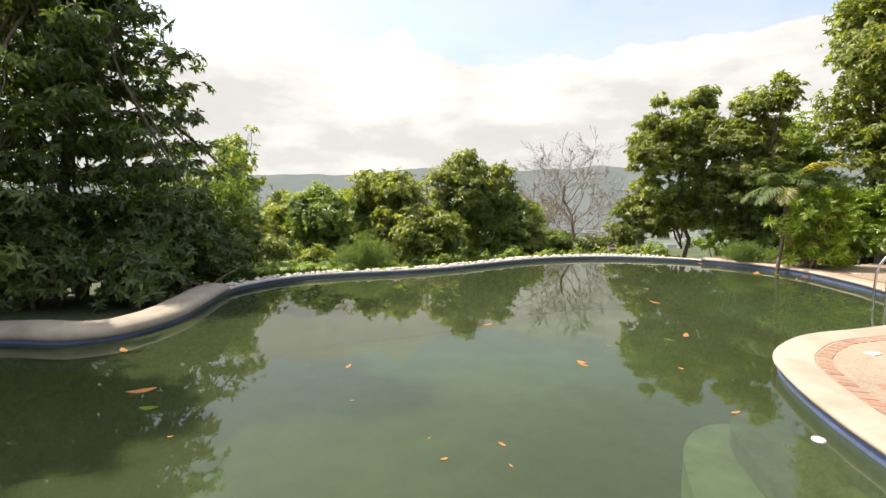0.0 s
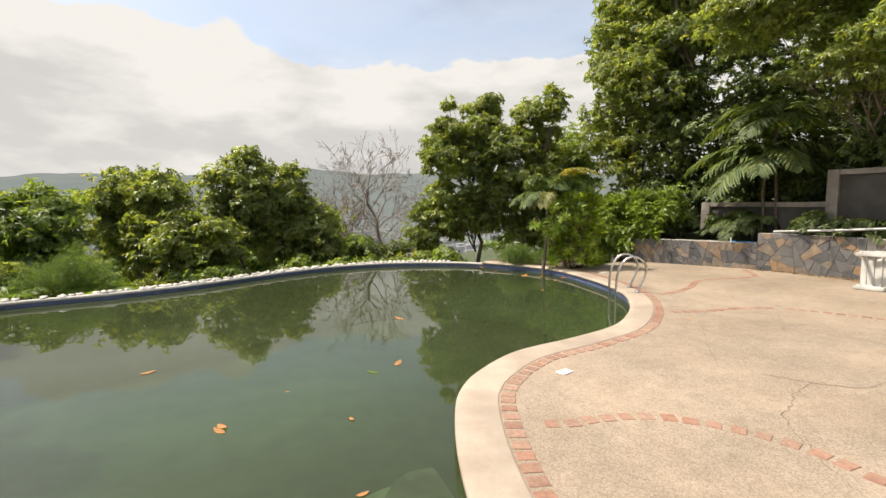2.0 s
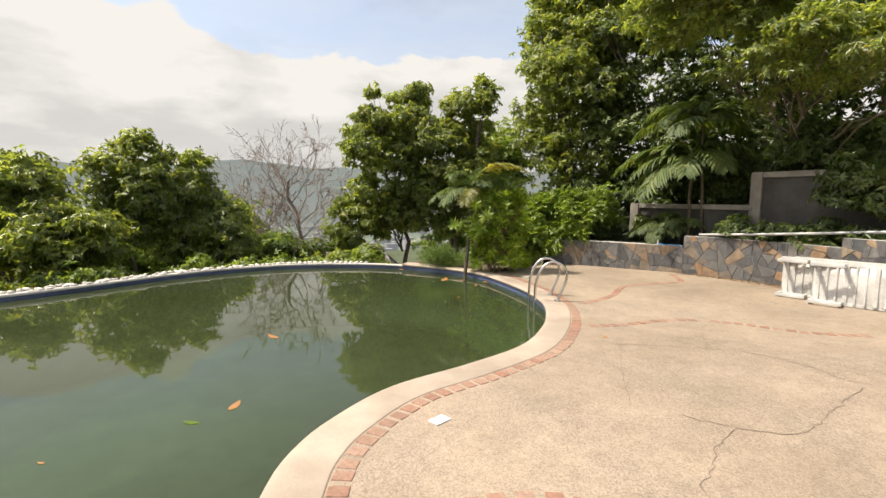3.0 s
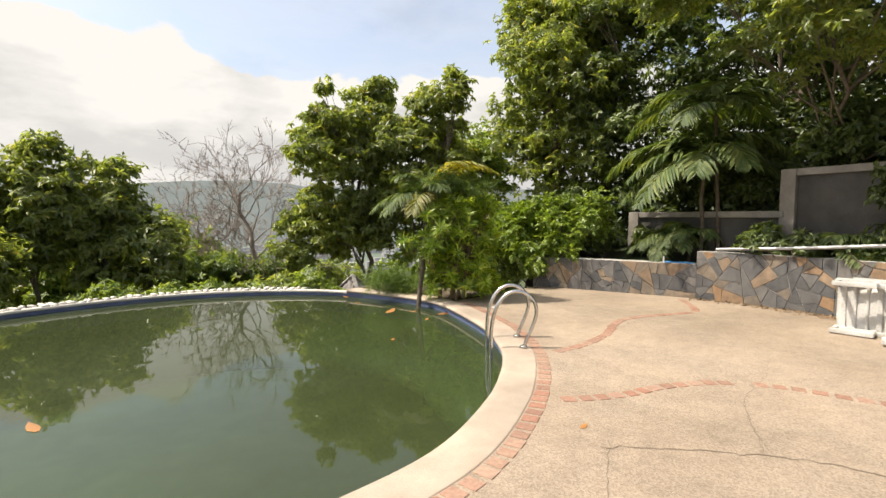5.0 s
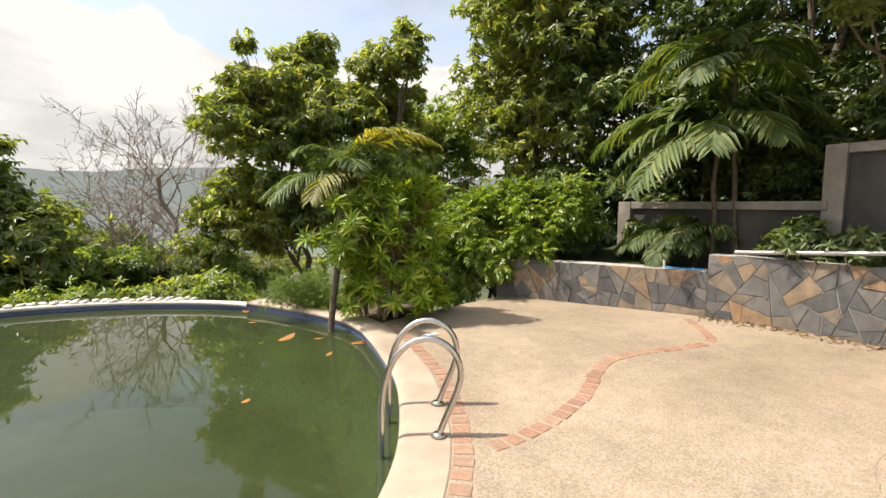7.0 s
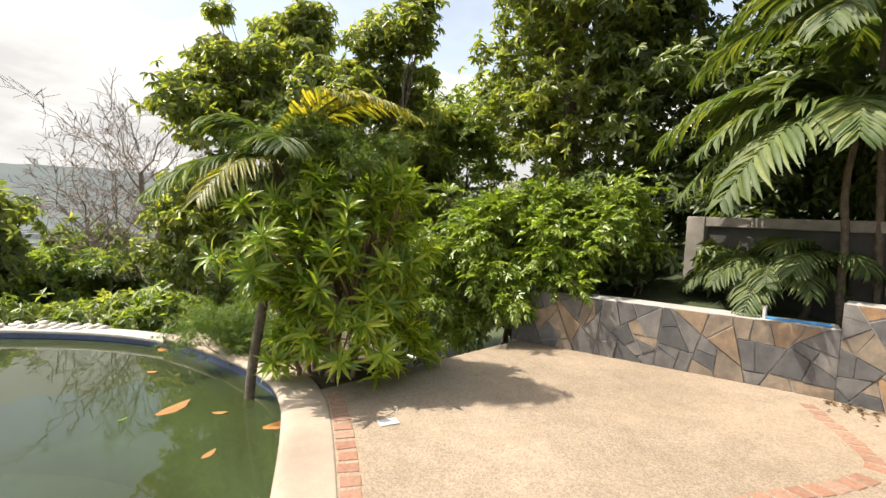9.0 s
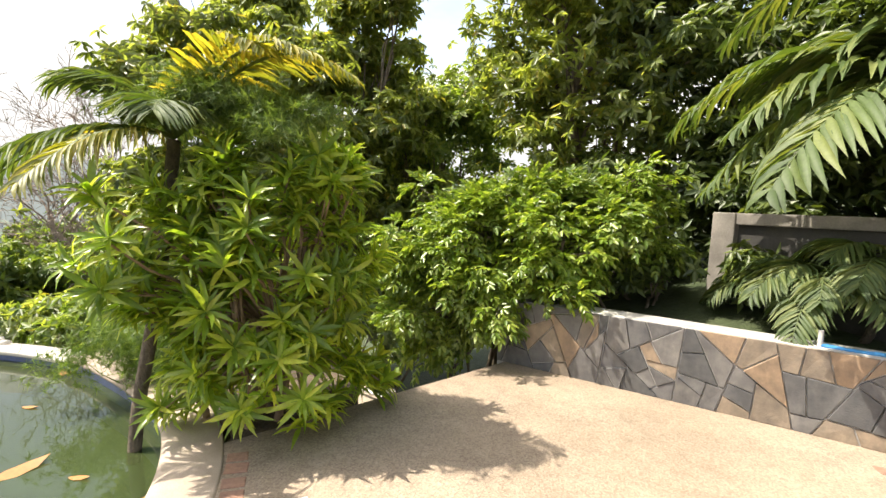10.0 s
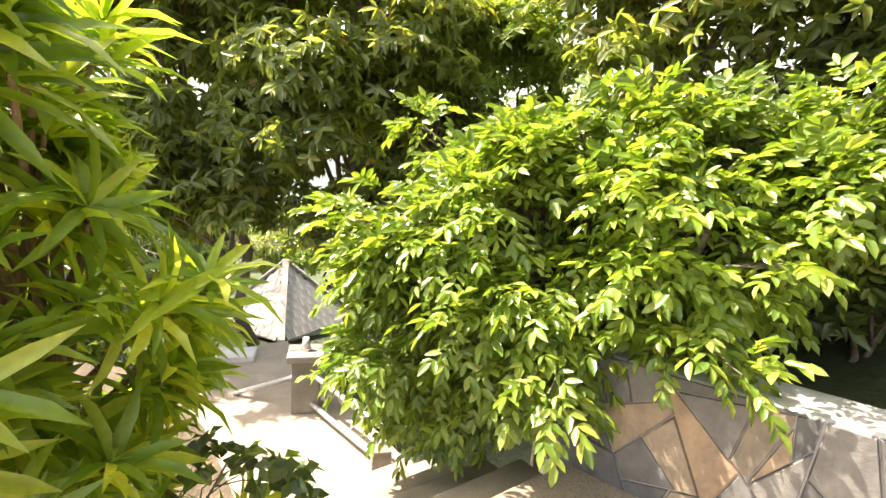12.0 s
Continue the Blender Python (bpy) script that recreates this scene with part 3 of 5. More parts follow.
I_LIP, I_LEFT, I_BED = nearest((7.08, 12.78)), nearest((-3.77, 8.4)), nearest((8.22, 10.55))
N_POOL = len(POOL)
WATER = -0.14
EDGE_A, EDGE_B = np.array((8.55, 10.74)), np.array((11.08, 11.80))      # far edge of the terrace, at the steps
EDGE_DIR = (EDGE_B - EDGE_A) / np.linalg.norm(EDGE_B - EDGE_A)
EDGE_OUT = np.array((-EDGE_DIR[1], EDGE_DIR[0]))
WALL_LOW = curve([(11.03, 11.88), (11.73, 10.93), (12.1, 10.42), (12.5, 9.87), (12.85, 9.33)], 0.1)
WALL_MID = curve([(12.85, 9.33), (13.16, 8.5), (13.30, 7.7), (13.27, 7.0), (13.15, 6.35)], 0.1)
WALL_HIGH = curve([(13.15, 6.35), (12.98, 5.3), (12.9, 4.0), (12.95, 2.0), (13.0, -2.0), (13.0, -6.0)], 0.15)

# ---- ground ----
ring_ids = [(nearest((2.6, 2.1)) + k) % N_POOL for k in range((I_BED - nearest((2.6, 2.1))) % N_POOL + 1)]
near_ids = [(nearest((-6.3, 3.2)) + k) % N_POOL for k in range((nearest((2.6, 2.1)) - nearest((-6.3, 3.2))) % N_POOL)]
rim = [POOL[i] + POOL_OUT[i] * 0.34 for i in near_ids + ring_ids]
DECK = rim + [EDGE_A, EDGE_B] + list(WALL_LOW[1:]) + list(WALL_MID[1:]) + list(WALL_HIGH[1:]) + [np.array((13.0, -7.0)), np.array((-9.0, -7.0)), np.array((-9.0, 3.0))]
PLATFORM = np.array([p for p in DECK[len(near_ids) + len(ring_ids):]] + [POOL[(nearest((-6.3, 3.2)) - k) % N_POOL] for k in range((nearest((-6.3, 3.2)) - I_BED) % N_POOL)])


def outside(x, y):
    """Distance to the platform's rim, plus outside it and minus inside."""
    a, b = PLATFORM, np.roll(PLATFORM, -1, 0)
    p = np.array((x, y))
    d = b - a
    u = np.clip(((p - a) * d).sum(1) / ((d * d).sum(1) + 1e-9), 0, 1)
    dist = np.sqrt((((a + d * u[:, None]) - p) ** 2).sum(1).min())
    cross = (a[:, 1] > y) != (b[:, 1] > y)
    with np.errstate(divide="ignore", invalid="ignore"):
        hit = x < (b[:, 0] - a[:, 0]) * (y - a[:, 1]) / (b[:, 1] - a[:, 1]) + a[:, 0]
    return -dist if np.count_nonzero(cross & hit) % 2 else dist


BEARINGS = [-180, -90, -60, -20, 30, 38, 44, 58, 70, 120, 140, 165, 180]
BASES = [-0.1, -0.1, 0.35, 0.5, 0.5, 0.25, -1.35, -1.35, -0.6, -0.5, -0.2, -0.15, -0.1]
SLOPES = [0, 0, 0.05, 0.14, 0.16, 0.08, -0.04, -0.10, -0.24, -0.26, -0.16, -0.08, 0]


def ground_z(x, y):
    d = outside(x, y) - 0.25
    a = math.degrees(math.atan2(y - 6, x - 4))
    base, slope = float(np.interp(a, BEARINGS, BASES)), float(np.interp(a, BEARINGS, SLOPES))
    if d <= 0:
        return base + (-2.9 - base) * min(1, -d / 0.3)
    h = base + slope * 26 * (1 - math.exp(-d / 26)) + 0.10 * noise.noise((x * 0.5, y * 0.5, 0)) * min(1, d)
    s = min(1, max(0, (d - 40) / 320))
    s = s * s * (3 - 2 * s)
    return h * (1 - s) + s * (-46 + 5 * noise.noise((x * 0.004, y * 0.004, 3)))


radii = np.r_[np.linspace(0.8, 5, 6), np.linspace(5.4, 17, 46), np.geomspace(17.6, 4500, 40)]
spokes = 200
gv, gf = [(4.0, 6.0, -2.9)], []
for r in radii:
    for k in range(spokes):
        a = k * 2 * math.pi / spokes
        x, y = 4 + r * math.cos(a), 6 + r * math.sin(a)
        gv.append((x, y, ground_z(x, y)))
for k in range(spokes):
    gf.append((0, 1 + k, 1 + (k + 1) % spokes))
for i in range(len(radii) - 1):
    for k in range(spokes):
        a, b = 1 + i * spokes + k, 1 + i * spokes + (k + 1) % spokes
        gf.append((a, a + spokes, b + spokes, b))
me = bpy.data.meshes.new("ground")
me.from_pydata(gv, [], gf)
ground = tagged(finish("ground", me, M["land"], smooth=True), "overgrown hillside falling away below the pool", "ground", kind="structure")
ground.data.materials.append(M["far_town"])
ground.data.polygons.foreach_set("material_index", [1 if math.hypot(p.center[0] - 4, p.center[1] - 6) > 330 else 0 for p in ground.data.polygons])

# far hills across the valley
hv, hf = [], []
heads = np.radians(np.linspace(-110, 110, 260))
for i, h in enumerate(heads):
    deg = math.degrees(h)
    top = 2.5 + 1.5 * min(1, max(0, (deg + 26) / 30)) + 0.8 * noise.noise((deg * 0.09, 1.7, 0)) + 0.35 * noise.noise((deg * 0.31, 4.2, 0)) + 0.08 * noise.noise((deg * 1.7, 2, 0))
    for r, part_up in ((900, -0.03), (1250, 0.22), (1500, 0.55), (1750, 0.85), (1950, 1.0), (2300, 0.7)):
        wob = 1 + 0.03 * noise.noise((deg * 0.15, r * 0.003, 1))
        up = -46 + (r * math.tan(radians(top)) + 46) * part_up * (1 + 0.16 * noise.noise((deg * 0.2, r * 0.004, 6)) * (part_up < 0.9))
        hv.append((4 + r * wob * math.sin(h), 6 + r * wob * math.cos(h), up))
for i in range(len(heads) - 1):
    for k in range(5):
        a = i * 6 + k
        hf.append((a, a + 1, a + 7, a + 6))
me = bpy.data.meshes.new("backdrop")
me.from_pydata(hv, [], hf)
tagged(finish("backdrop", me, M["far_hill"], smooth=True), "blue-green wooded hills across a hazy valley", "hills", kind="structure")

# town across the valley
rng = np.random.default_rng(61)
tv, tf = [], []
for _ in range(420):
    h, r = radians(rng.uniform(-40, 30)), rng.uniform(420, 900)
    w, up = rng.uniform(3, 8), rng.uniform(3, 7)
    x, y = 4 + r * math.sin(h), 6 + r * math.cos(h)
    b = len(tv)
    tv += [(x + sx * w, y + sy * 4, gz0 + (up if sz else -6)) for gz0 in (ground_z(x, y),) for sz in (0, 1) for sx, sy in ((-1, -1), (1, -1), (1, 1), (-1, 1))]
    tf += [(b + 4, b + 5, b + 6, b + 7)] + [(b + k, b + (k + 1) % 4, b + 4 + (k + 1) % 4, b + 4 + k) for k in range(4)]
me = bpy.data.meshes.new("far_town")
me.from_pydata(tv, [], tf)
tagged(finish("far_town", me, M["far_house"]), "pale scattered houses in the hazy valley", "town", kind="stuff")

# ---- terrace ----
from mathutils.geometry import tessellate_polygon

deck = tagged(new("pavement"), "sun-bleached washed-aggregate concrete pool terrace with brick lines", "terrace", kind="structure")
ring = [Vector((p[0], p[1], 0)) for p in DECK]
tris = tessellate_polygon([ring])
bm = bmesh.new()
top = [bm.verts.new(v) for v in ring]
low = [bm.verts.new((v.x, v.y, -0.16)) for v in ring]
for t in tris:
    try:
        bm.faces.new([top[i] for i in t])
    except ValueError:
        pass
for i in range(len(ring)):
    j = (i + 1) % len(ring)
    bm.faces.new((top[i], low[i], low[j], top[j]))
bmesh.ops.recalc_face_normals(bm, faces=bm.faces)
part("slab", bm, M["deck"], deck)

# ---- pool ----
pool = tagged(new("pool_basin"), "freeform swimming pool basin with a blue mosaic waterline", "swimming pool", kind="structure")
ids = list(range(N_POOL))
v, f = sweep(POOL, [(0.045, -0.04), (0.045, -0.46)], True)
me = bpy.data.meshes.new("tile_band")
me.from_pydata(v.tolist(), [], f)
uv = me.uv_layers.new(name="run")
for poly in me.polygons:
    for li, (du, dv) in zip(poly.loop_indices, ((0, 0.42), (0, 0), (1, 0), (1, 0.42))):
        uv.data[li].uv = ((poly.index + du) * 0.12, dv)
finish("tile_band", me, M["tile"], pool, "faded blue mosaic tiles")
v, f = sweep(POOL, [(0.045, -0.46), (-0.02, -1.3), (-0.35, -1.55)], True)
me = bpy.data.meshes.new("basin")
inner = [tuple(range(2, len(v), 3))]
me.from_pydata(v.tolist(), [], f + inner)
finish("basin", me, M["plaster"], pool, "algae-green plaster", True)
bm = bmesh.new()
sheet = [bm.verts.new((p[0], p[1], WATER)) for p in POOL + POOL_OUT * 0.045]
for t in tessellate_polygon([[Vector((p[0], p[1], 0)) for p in POOL]]):
    bm.faces.new([sheet[i] for i in t])
bmesh.ops.recalc_face_normals(bm, faces=bm.faces)
if bm.faces[0].normal.z < 0:
    bmesh.ops.reverse_faces(bm, faces=bm.faces)
water = tagged(part("water", bm, M["water"]), "still murky green pool water", "water", kind="structure")

# sunken step inside the pool's corner
bench = curve([(2.98, 4.05), (2.86, 4.36), (2.52, 4.30), (2.2, 3.98), (2.0, 3.55), (1.85, 3.0), (1.9, 2.4), (2.2, 1.85)], 0.1)
bm = bmesh.new()
shore = [POOL[i] + POOL_OUT[i] * 0.05 for i in [(nearest((2.2, 1.7)) + k) % N_POOL for k in range((nearest((2.98, 3.7)) - nearest((2.2, 1.7))) % N_POOL)]]
loop = list(bench) + shore
up = [bm.verts.new((p[0], p[1], -0.60)) for p in loop]
dn = [bm.verts.new((p[0], p[1], -1.5)) for p in loop]
for t in tessellate_polygon([[Vector((p[0], p[1], 0)) for p in loop]]):
    bm.faces.new([up[i] for i in t])
for i in range(len(loop)):
    j = (i + 1) % len(loop)
    bm.faces.new((up[i], dn[i], dn[j], up[j]))
bmesh.ops.recalc_face_normals(bm, faces=bm.faces)
part("sunken_step", bm, M["bench"], pool, "pale sunken entry step")
inner = curve([(3.02, 4.22), (2.82, 4.22), (2.62, 4.02), (2.50, 3.7), (2.42, 3.3), (2.35, 2.85), (2.42, 2.3), (2.5, 2.0)], 0.1)
shore = [POOL[i] + POOL_OUT[i] * 0.05 for i in [(nearest((2.5, 1.95)) + k) % N_POOL for k in range((nearest((3.02, 3.75)) - nearest((2.5, 1.95))) % N_POOL)]]
loop = list(inner) + shore
bm = bmesh.new()
up = [bm.verts.new((p[0], p[1], -0.42)) for p in loop]
dn = [bm.verts.new((p[0], p[1], -0.61)) for p in loop]
for t in tessellate_polygon([[Vector((p[0], p[1], 0)) for p in loop]]):
    bm.faces.new([up[i] for i in t])
for i in range(len(loop)):
    j = (i + 1) % len(loop)
    bm.faces.new((up[i], dn[i], dn[j], up[j]))
bmesh.ops.recalc_face_normals(bm, faces=bm.faces)
part("upper_step", bm, M["silt"], pool, "silty upper entry step")

# copings
ROUND = [(0.34, -0.10), (0.34, 0.0), (0.337, 0.005), (0.325, 0.007), (0.20, 0.010), (0.09, 0.009), (0.035, 0.004), (0.008, -0.008), (0.0, -0.026), (0.008, -0.045), (0.04, -0.055)]
run = [POOL[(nearest((-6.3, 3.2)) + k) % N_POOL] for k in range((I_LIP - nearest((-6.3, 3.2))) % N_POOL + 1)]
swept("coping", np.array(run), ROUND, M["coping"], None)
tagged(bpy.data.objects["coping"], "smooth cream rendered pool coping with a rounded nose", "coping", kind="structure")
WIDE = [(0.55, -0.18), (0.55, -0.02), (0.50, 0.03), (0.30, 0.06), (0.10, 0.05), (0.03, 0.02), (0.0, -0.022), (0.0, -0.06), (0.02, -0.09), (0.05, -0.095)]
run = [POOL[(I_LEFT + k) % N_POOL] for k in range((nearest((-6.3, 3.2)) - I_LEFT) % N_POOL + 1)]
tagged(swept("coping", np.array(run), WIDE, M["coping_grey"]), "weathered grey-brown rounded pool coping under trees", "coping", kind="structure")
WEIR = [(0.30, -0.75), (0.30, -0.06), (0.16, -0.035), (0.0, -0.03), (-0.005, -0.045), (-0.005, -0.07), (0.05, -0.08)]
run = np.array([POOL[(I_LIP + k) % N_POOL] for k in range((I_LEFT - I_LIP) % N_POOL + 1)])
weir = tagged(swept("weir", run, WEIR, M["weir"]), "narrow pale overflow edge of the pool", "pool edge", kind="structure")
run_out = normals2(run)
rng = np.random.default_rng(5)


def pebble_mesh(seed):
    r = np.random.default_rng(seed)
    bm = bmesh.new()
    bmesh.ops.create_icosphere(bm, subdivisions=1, radius=1)
    for v in bm.verts:
        v.co = Vector((v.co.x * 0.065, v.co.y * 0.045, v.co.z * 0.026)) * r.uniform(0.8, 1.25)
    me = bpy.data.meshes.new("pebble")
    bm.to_mesh(me)
    bm.free()
    me.polygons.foreach_set("use_smooth", [True] * len(me.polygons))
    me.materials.append(M["pebble"])
    return me


stones = [pebble_mesh(k) for k in range(6)]
for k in range(270):
    i = min(len(run) - 2, int(rng.uniform(0.08, 0.985) * len(run)))
    off = rng.choice((0.10, 0.18, 0.25)) + rng.normal() * 0.02
    p = run[i] + run_out[i] * off
    ob = new("pebble", stones[k % 6])
    ob.parent = weir
    ob.matrix_basis = pose(p[0], p[1], -0.03 + rng.uniform(0, 0.012), rng.uniform(-8, 8), rng.uniform(-8, 8), rng.uniform(0, 360)) @ Matrix.Diagonal((*(rng.uniform(0.7, 1.35, 3)), 1))

# brick lines set in the terrace
bm = box_bm(0.118, 0.108, 0.03, Matrix.Translation((0, 0, -0.024)), 0.006)
me_brick = bpy.data.meshes.new("brick")
bm.to_mesh(me_brick)
bm.free()
me_brick.materials.append(M["brick"])


def brick_row(points, pitch, rng, sx=1.0, sy=1.0, skip=0.0, lift=0.0):
    p = curve(points, pitch)
    t = normals2(p)
    for q, nn in zip(p, t):
        if rng.random() < skip:
            continue
        ob = new("brick", me_brick)
        ob.parent = deck
        ob.matrix_basis = pose(q[0] + rng.normal() * 0.004, q[1] + rng.normal() * 0.004, lift + rng.uniform(-0.0015, 0.0015), 0, 0,
                               math.degrees(math.atan2(nn[1], nn[0])) + rng.normal() * 2.0) @ Matrix.Diagonal((sx * rng.uniform(0.94, 1.05), sy * rng.uniform(0.92, 1.06), 1, 1))


# ---- walls ----


def clip_poly(poly, a, b, c):
    """The piece of a polygon where a x + b y <= c."""
    out = []
    for i in range(len(poly)):
        p, q = poly[i], poly[(i + 1) % len(poly)]
        dp, dq = a * p[0] + b * p[1] - c, a * q[0] + b * q[1] - c
        if dp <= 0:
            out.append(p)
        if (dp < 0 < dq) or (dq < 0 < dp):
            u = dp / (dp - dq)
            out.append((p[0] + (q[0] - p[0]) * u, p[1] + (q[1] - p[1]) * u))
    return out


def stone_wall(name, line, height, seed, label):
    """A wall faced with irregular slabs, each one cut to its neighbours with a mortar joint between."""
    rng = np.random.default_rng(seed)
    ob = tagged(new(name), label, "stone wall", kind="structure")
    swept("core", line, [(0.0, -0.2), (0.0, height - 0.01), (-0.02, height), (-0.30, height), (-0.30, -0.2)], M["mortar"], ob, "grey mortar and render top", smooth=False)
    nn = normals2(line)
    arc = np.r_[0, np.cumsum(np.linalg.norm(np.diff(line, axis=0), axis=1))]
    span = min(arc[-1], 9.0)
    def area(poly):
        return 0.5 * abs(sum(p[0] * q[1] - q[0] * p[1] for p, q in zip(poly, poly[1:] + poly[:1])))

    def breaks(poly, out):
        """Split a slab across its longer way by a slanting break until it is small."""
        if area(poly) < rng.uniform(0.022, 0.085):
            out.append(poly)
            return
        pts = np.array(poly)
        c = pts.mean(0) + rng.normal(size=2) * 0.12 * np.ptp(pts, axis=0)
        far = pts - pts.mean(0)
        w, ways = np.linalg.eigh(far.T @ far)
        a = math.atan2(ways[1, 1], ways[0, 1]) + rng.normal() * 0.30
        nx, ny = math.cos(a), math.sin(a)
        k = c[0] * nx + c[1] * ny
        gap = rng.uniform(0.0015, 0.0055)
        for side in (clip_poly(poly, nx, ny, k - gap), clip_poly(poly, -nx, -ny, -k - gap)):
            if len(side) > 2:
                breaks(side, out)

    slabs = []
    breaks([(0, 0.0), (span, 0.0), (span, height - 0.004), (0, height - 0.004)], slabs)
    for poly in slabs:
        proud = rng.uniform(0.010, 0.022)

        def put(u, h, out):
            x, y = np.interp(u, arc, line[:, 0]), np.interp(u, arc, line[:, 1])
            nx, ny = np.interp(u, arc, nn[:, 0]), np.interp(u, arc, nn[:, 1])
            return (x + nx * out, y + ny * out, h)
        c = np.mean(poly, 0)
        bm = bmesh.new()
        fr, mid, bk = [], [], []
        for q in poly:
            wob = rng.normal() * 0.003
            fr.append(bm.verts.new(put(c[0] + (q[0] - c[0]) * 0.955, c[1] + (q[1] - c[1]) * 0.955, proud + wob)))
            mid.append(bm.verts.new(put(*q, proud * 0.6)))
            bk.append(bm.verts.new(put(*q, 0.0)))
        k = len(poly)
        bm.faces.new(fr)
        for i in range(k):
            j = (i + 1) % k
            bm.faces.new((fr[i], mid[i], mid[j], fr[j]))
            bm.faces.new((mid[i], bk[i], bk[j], mid[j]))
        bmesh.ops.recalc_face_normals(bm, faces=bm.faces)
        part("stone", bm, M["sandstone" if rng.random() < 0.34 else "slate"], ob)
    return ob


def framed_wall(name, a, b, low, high, label, post_a=True, post_b=False):
    """A concrete garden wall with a frame about a sunken panel."""
    ob = tagged(new(name), label, "garden wall", kind="structure")
    a, b = np.asarray(a, float), np.asarray(b, float)
    d = b - a
    size = np.linalg.norm(d)
    turn = Matrix.Translation((a[0], a[1], 0)) @ Matrix.Rotation(math.atan2(d[1], d[0]), 4, "Z")
    part("panel", box_bm(size, 0.10, high - low, turn @ Matrix.Translation((size / 2, 0, low)), 0.004), M["panel"], ob, "stained sunken panel, its grey darkened for tree shade")
    part("cap", box_bm(size + 0.02, 0.22, 0.12, turn @ Matrix.Translation((size / 2, 0, high - 0.11)), 0.012), M["concrete"], ob)
    part("base_course", box_bm(size + 0.01, 0.20, 0.22, turn @ Matrix.Translation((size / 2, 0, low - 0.01)), 0.012), M["concrete"], ob)
    for on, u in ((post_a, 0.0), (post_b, size)):
        if on:
            part("post", box_bm(0.24, 0.26, high - low + 0.012, turn @ Matrix.Translation((u, 0, low)), 0.015), M["concrete"], ob, "streaked concrete post")
    return ob


framed_wall("wall_1", (13.42, 11.30), (13.86, 8.42), 0.35, 1.62, "low grey concrete garden wall with a sunken panel behind palms")
framed_wall("wall_2", (13.90, 8.36), (14.1, 5.6), 0.35, 2.34, "tall grey concrete garden wall with a sunken dark panel", True, True)

# ---- steps and landing ----
steps = tagged(new("steps"), "broad swept concrete steps going down from the terrace", "steps", kind="structure")
turn = Matrix.Translation((EDGE_B[0], EDGE_B[1], 0)) @ Matrix.Rotation(math.atan2(EDGE_OUT[1], EDGE_OUT[0]), 4, "Z")
for k in range(6):
    bm = box_bm(0.36, 2.45, 0.9, turn @ Matrix.Translation((0.18 + 0.30 * k - 0.03, 1.20, -0.17 * (k + 1) - 0.9)), 0.012)
    for g in range(3):
        box_bm(0.012, 2.3, 0.006, turn @ Matrix.Translation((0.07 + 0.30 * k + 0.05 * g, 1.20, -0.17 * (k + 1) - 0.001)), 0, bm)
    part("step", bm, M["step"], steps)
landing = part("landing", box_bm(3.4, 2.6, 0.25, turn @ Matrix.Translation((3.3, 1.15, -1.29)), 0.02), M["step"], steps, "sunlit concrete landing")
part("kerb", box_bm(3.6, 0.2, 0.32, turn @ Matrix.Translation((2.4, 2.5, -1.28)), 0.02), M["concrete"], steps, "low grey kerb")


def pipe_rail(parent, a, b, r=0.025):
    tubes("rail", [(np.linspace(a, b, 4), r)], M["pipe"], parent, sides=10)


railing = thing("railing", (9.64, 14.5, -1.04), "grey pipe railing between a concrete pillar and a short post", "railing")
part("pillar", box_bm(0.27, 0.27, 0.56, Matrix.Translation((0, 0, 0)), 0.015), M["concrete"], railing, "weathered concrete pillar")
part("pillar_cap", box_bm(0.36, 0.36, 0.07, Matrix.Translation((0, 0, 0.556)), 0.015), M["concrete"], railing)
part("short_post", box_bm(0.16, 0.16, 0.22, Matrix.Translation((0.66, -1.15, 0)), 0.015), M["concrete"], railing)
pipe_rail(railing, (0.05, -0.1, 0.42), (0.66, -1.15, 0.40))
pipe_rail(railing, (0.05, -0.1, 0.10), (0.66, -1.15, 0.09))
pipe_rail(railing, (-0.1, 0.0, 0.35), (-0.75, 0.35, 0.02))
lamp = thing("garden_lamp", (9.64, 14.5, -0.415), "small clear glass lamp on a concrete pillar", "lamp")
bm = bmesh.new()
bmesh.ops.create_cone(bm, cap_ends=True, segments=16, radius1=0.05, radius2=0.05, depth=0.03, matrix=Matrix.Translation((0, 0, 0.015)))
part("base", bm, M["steel"], lamp)
bm = bmesh.new()
bmesh.ops.create_cone(bm, cap_ends=True, segments=16, radius1=0.045, radius2=0.03, depth=0.11, matrix=Matrix.Translation((0, 0, 0.082)))
part("globe", bm, M["plastic"], lamp, "milky globe", True)

# ---- hut below ----


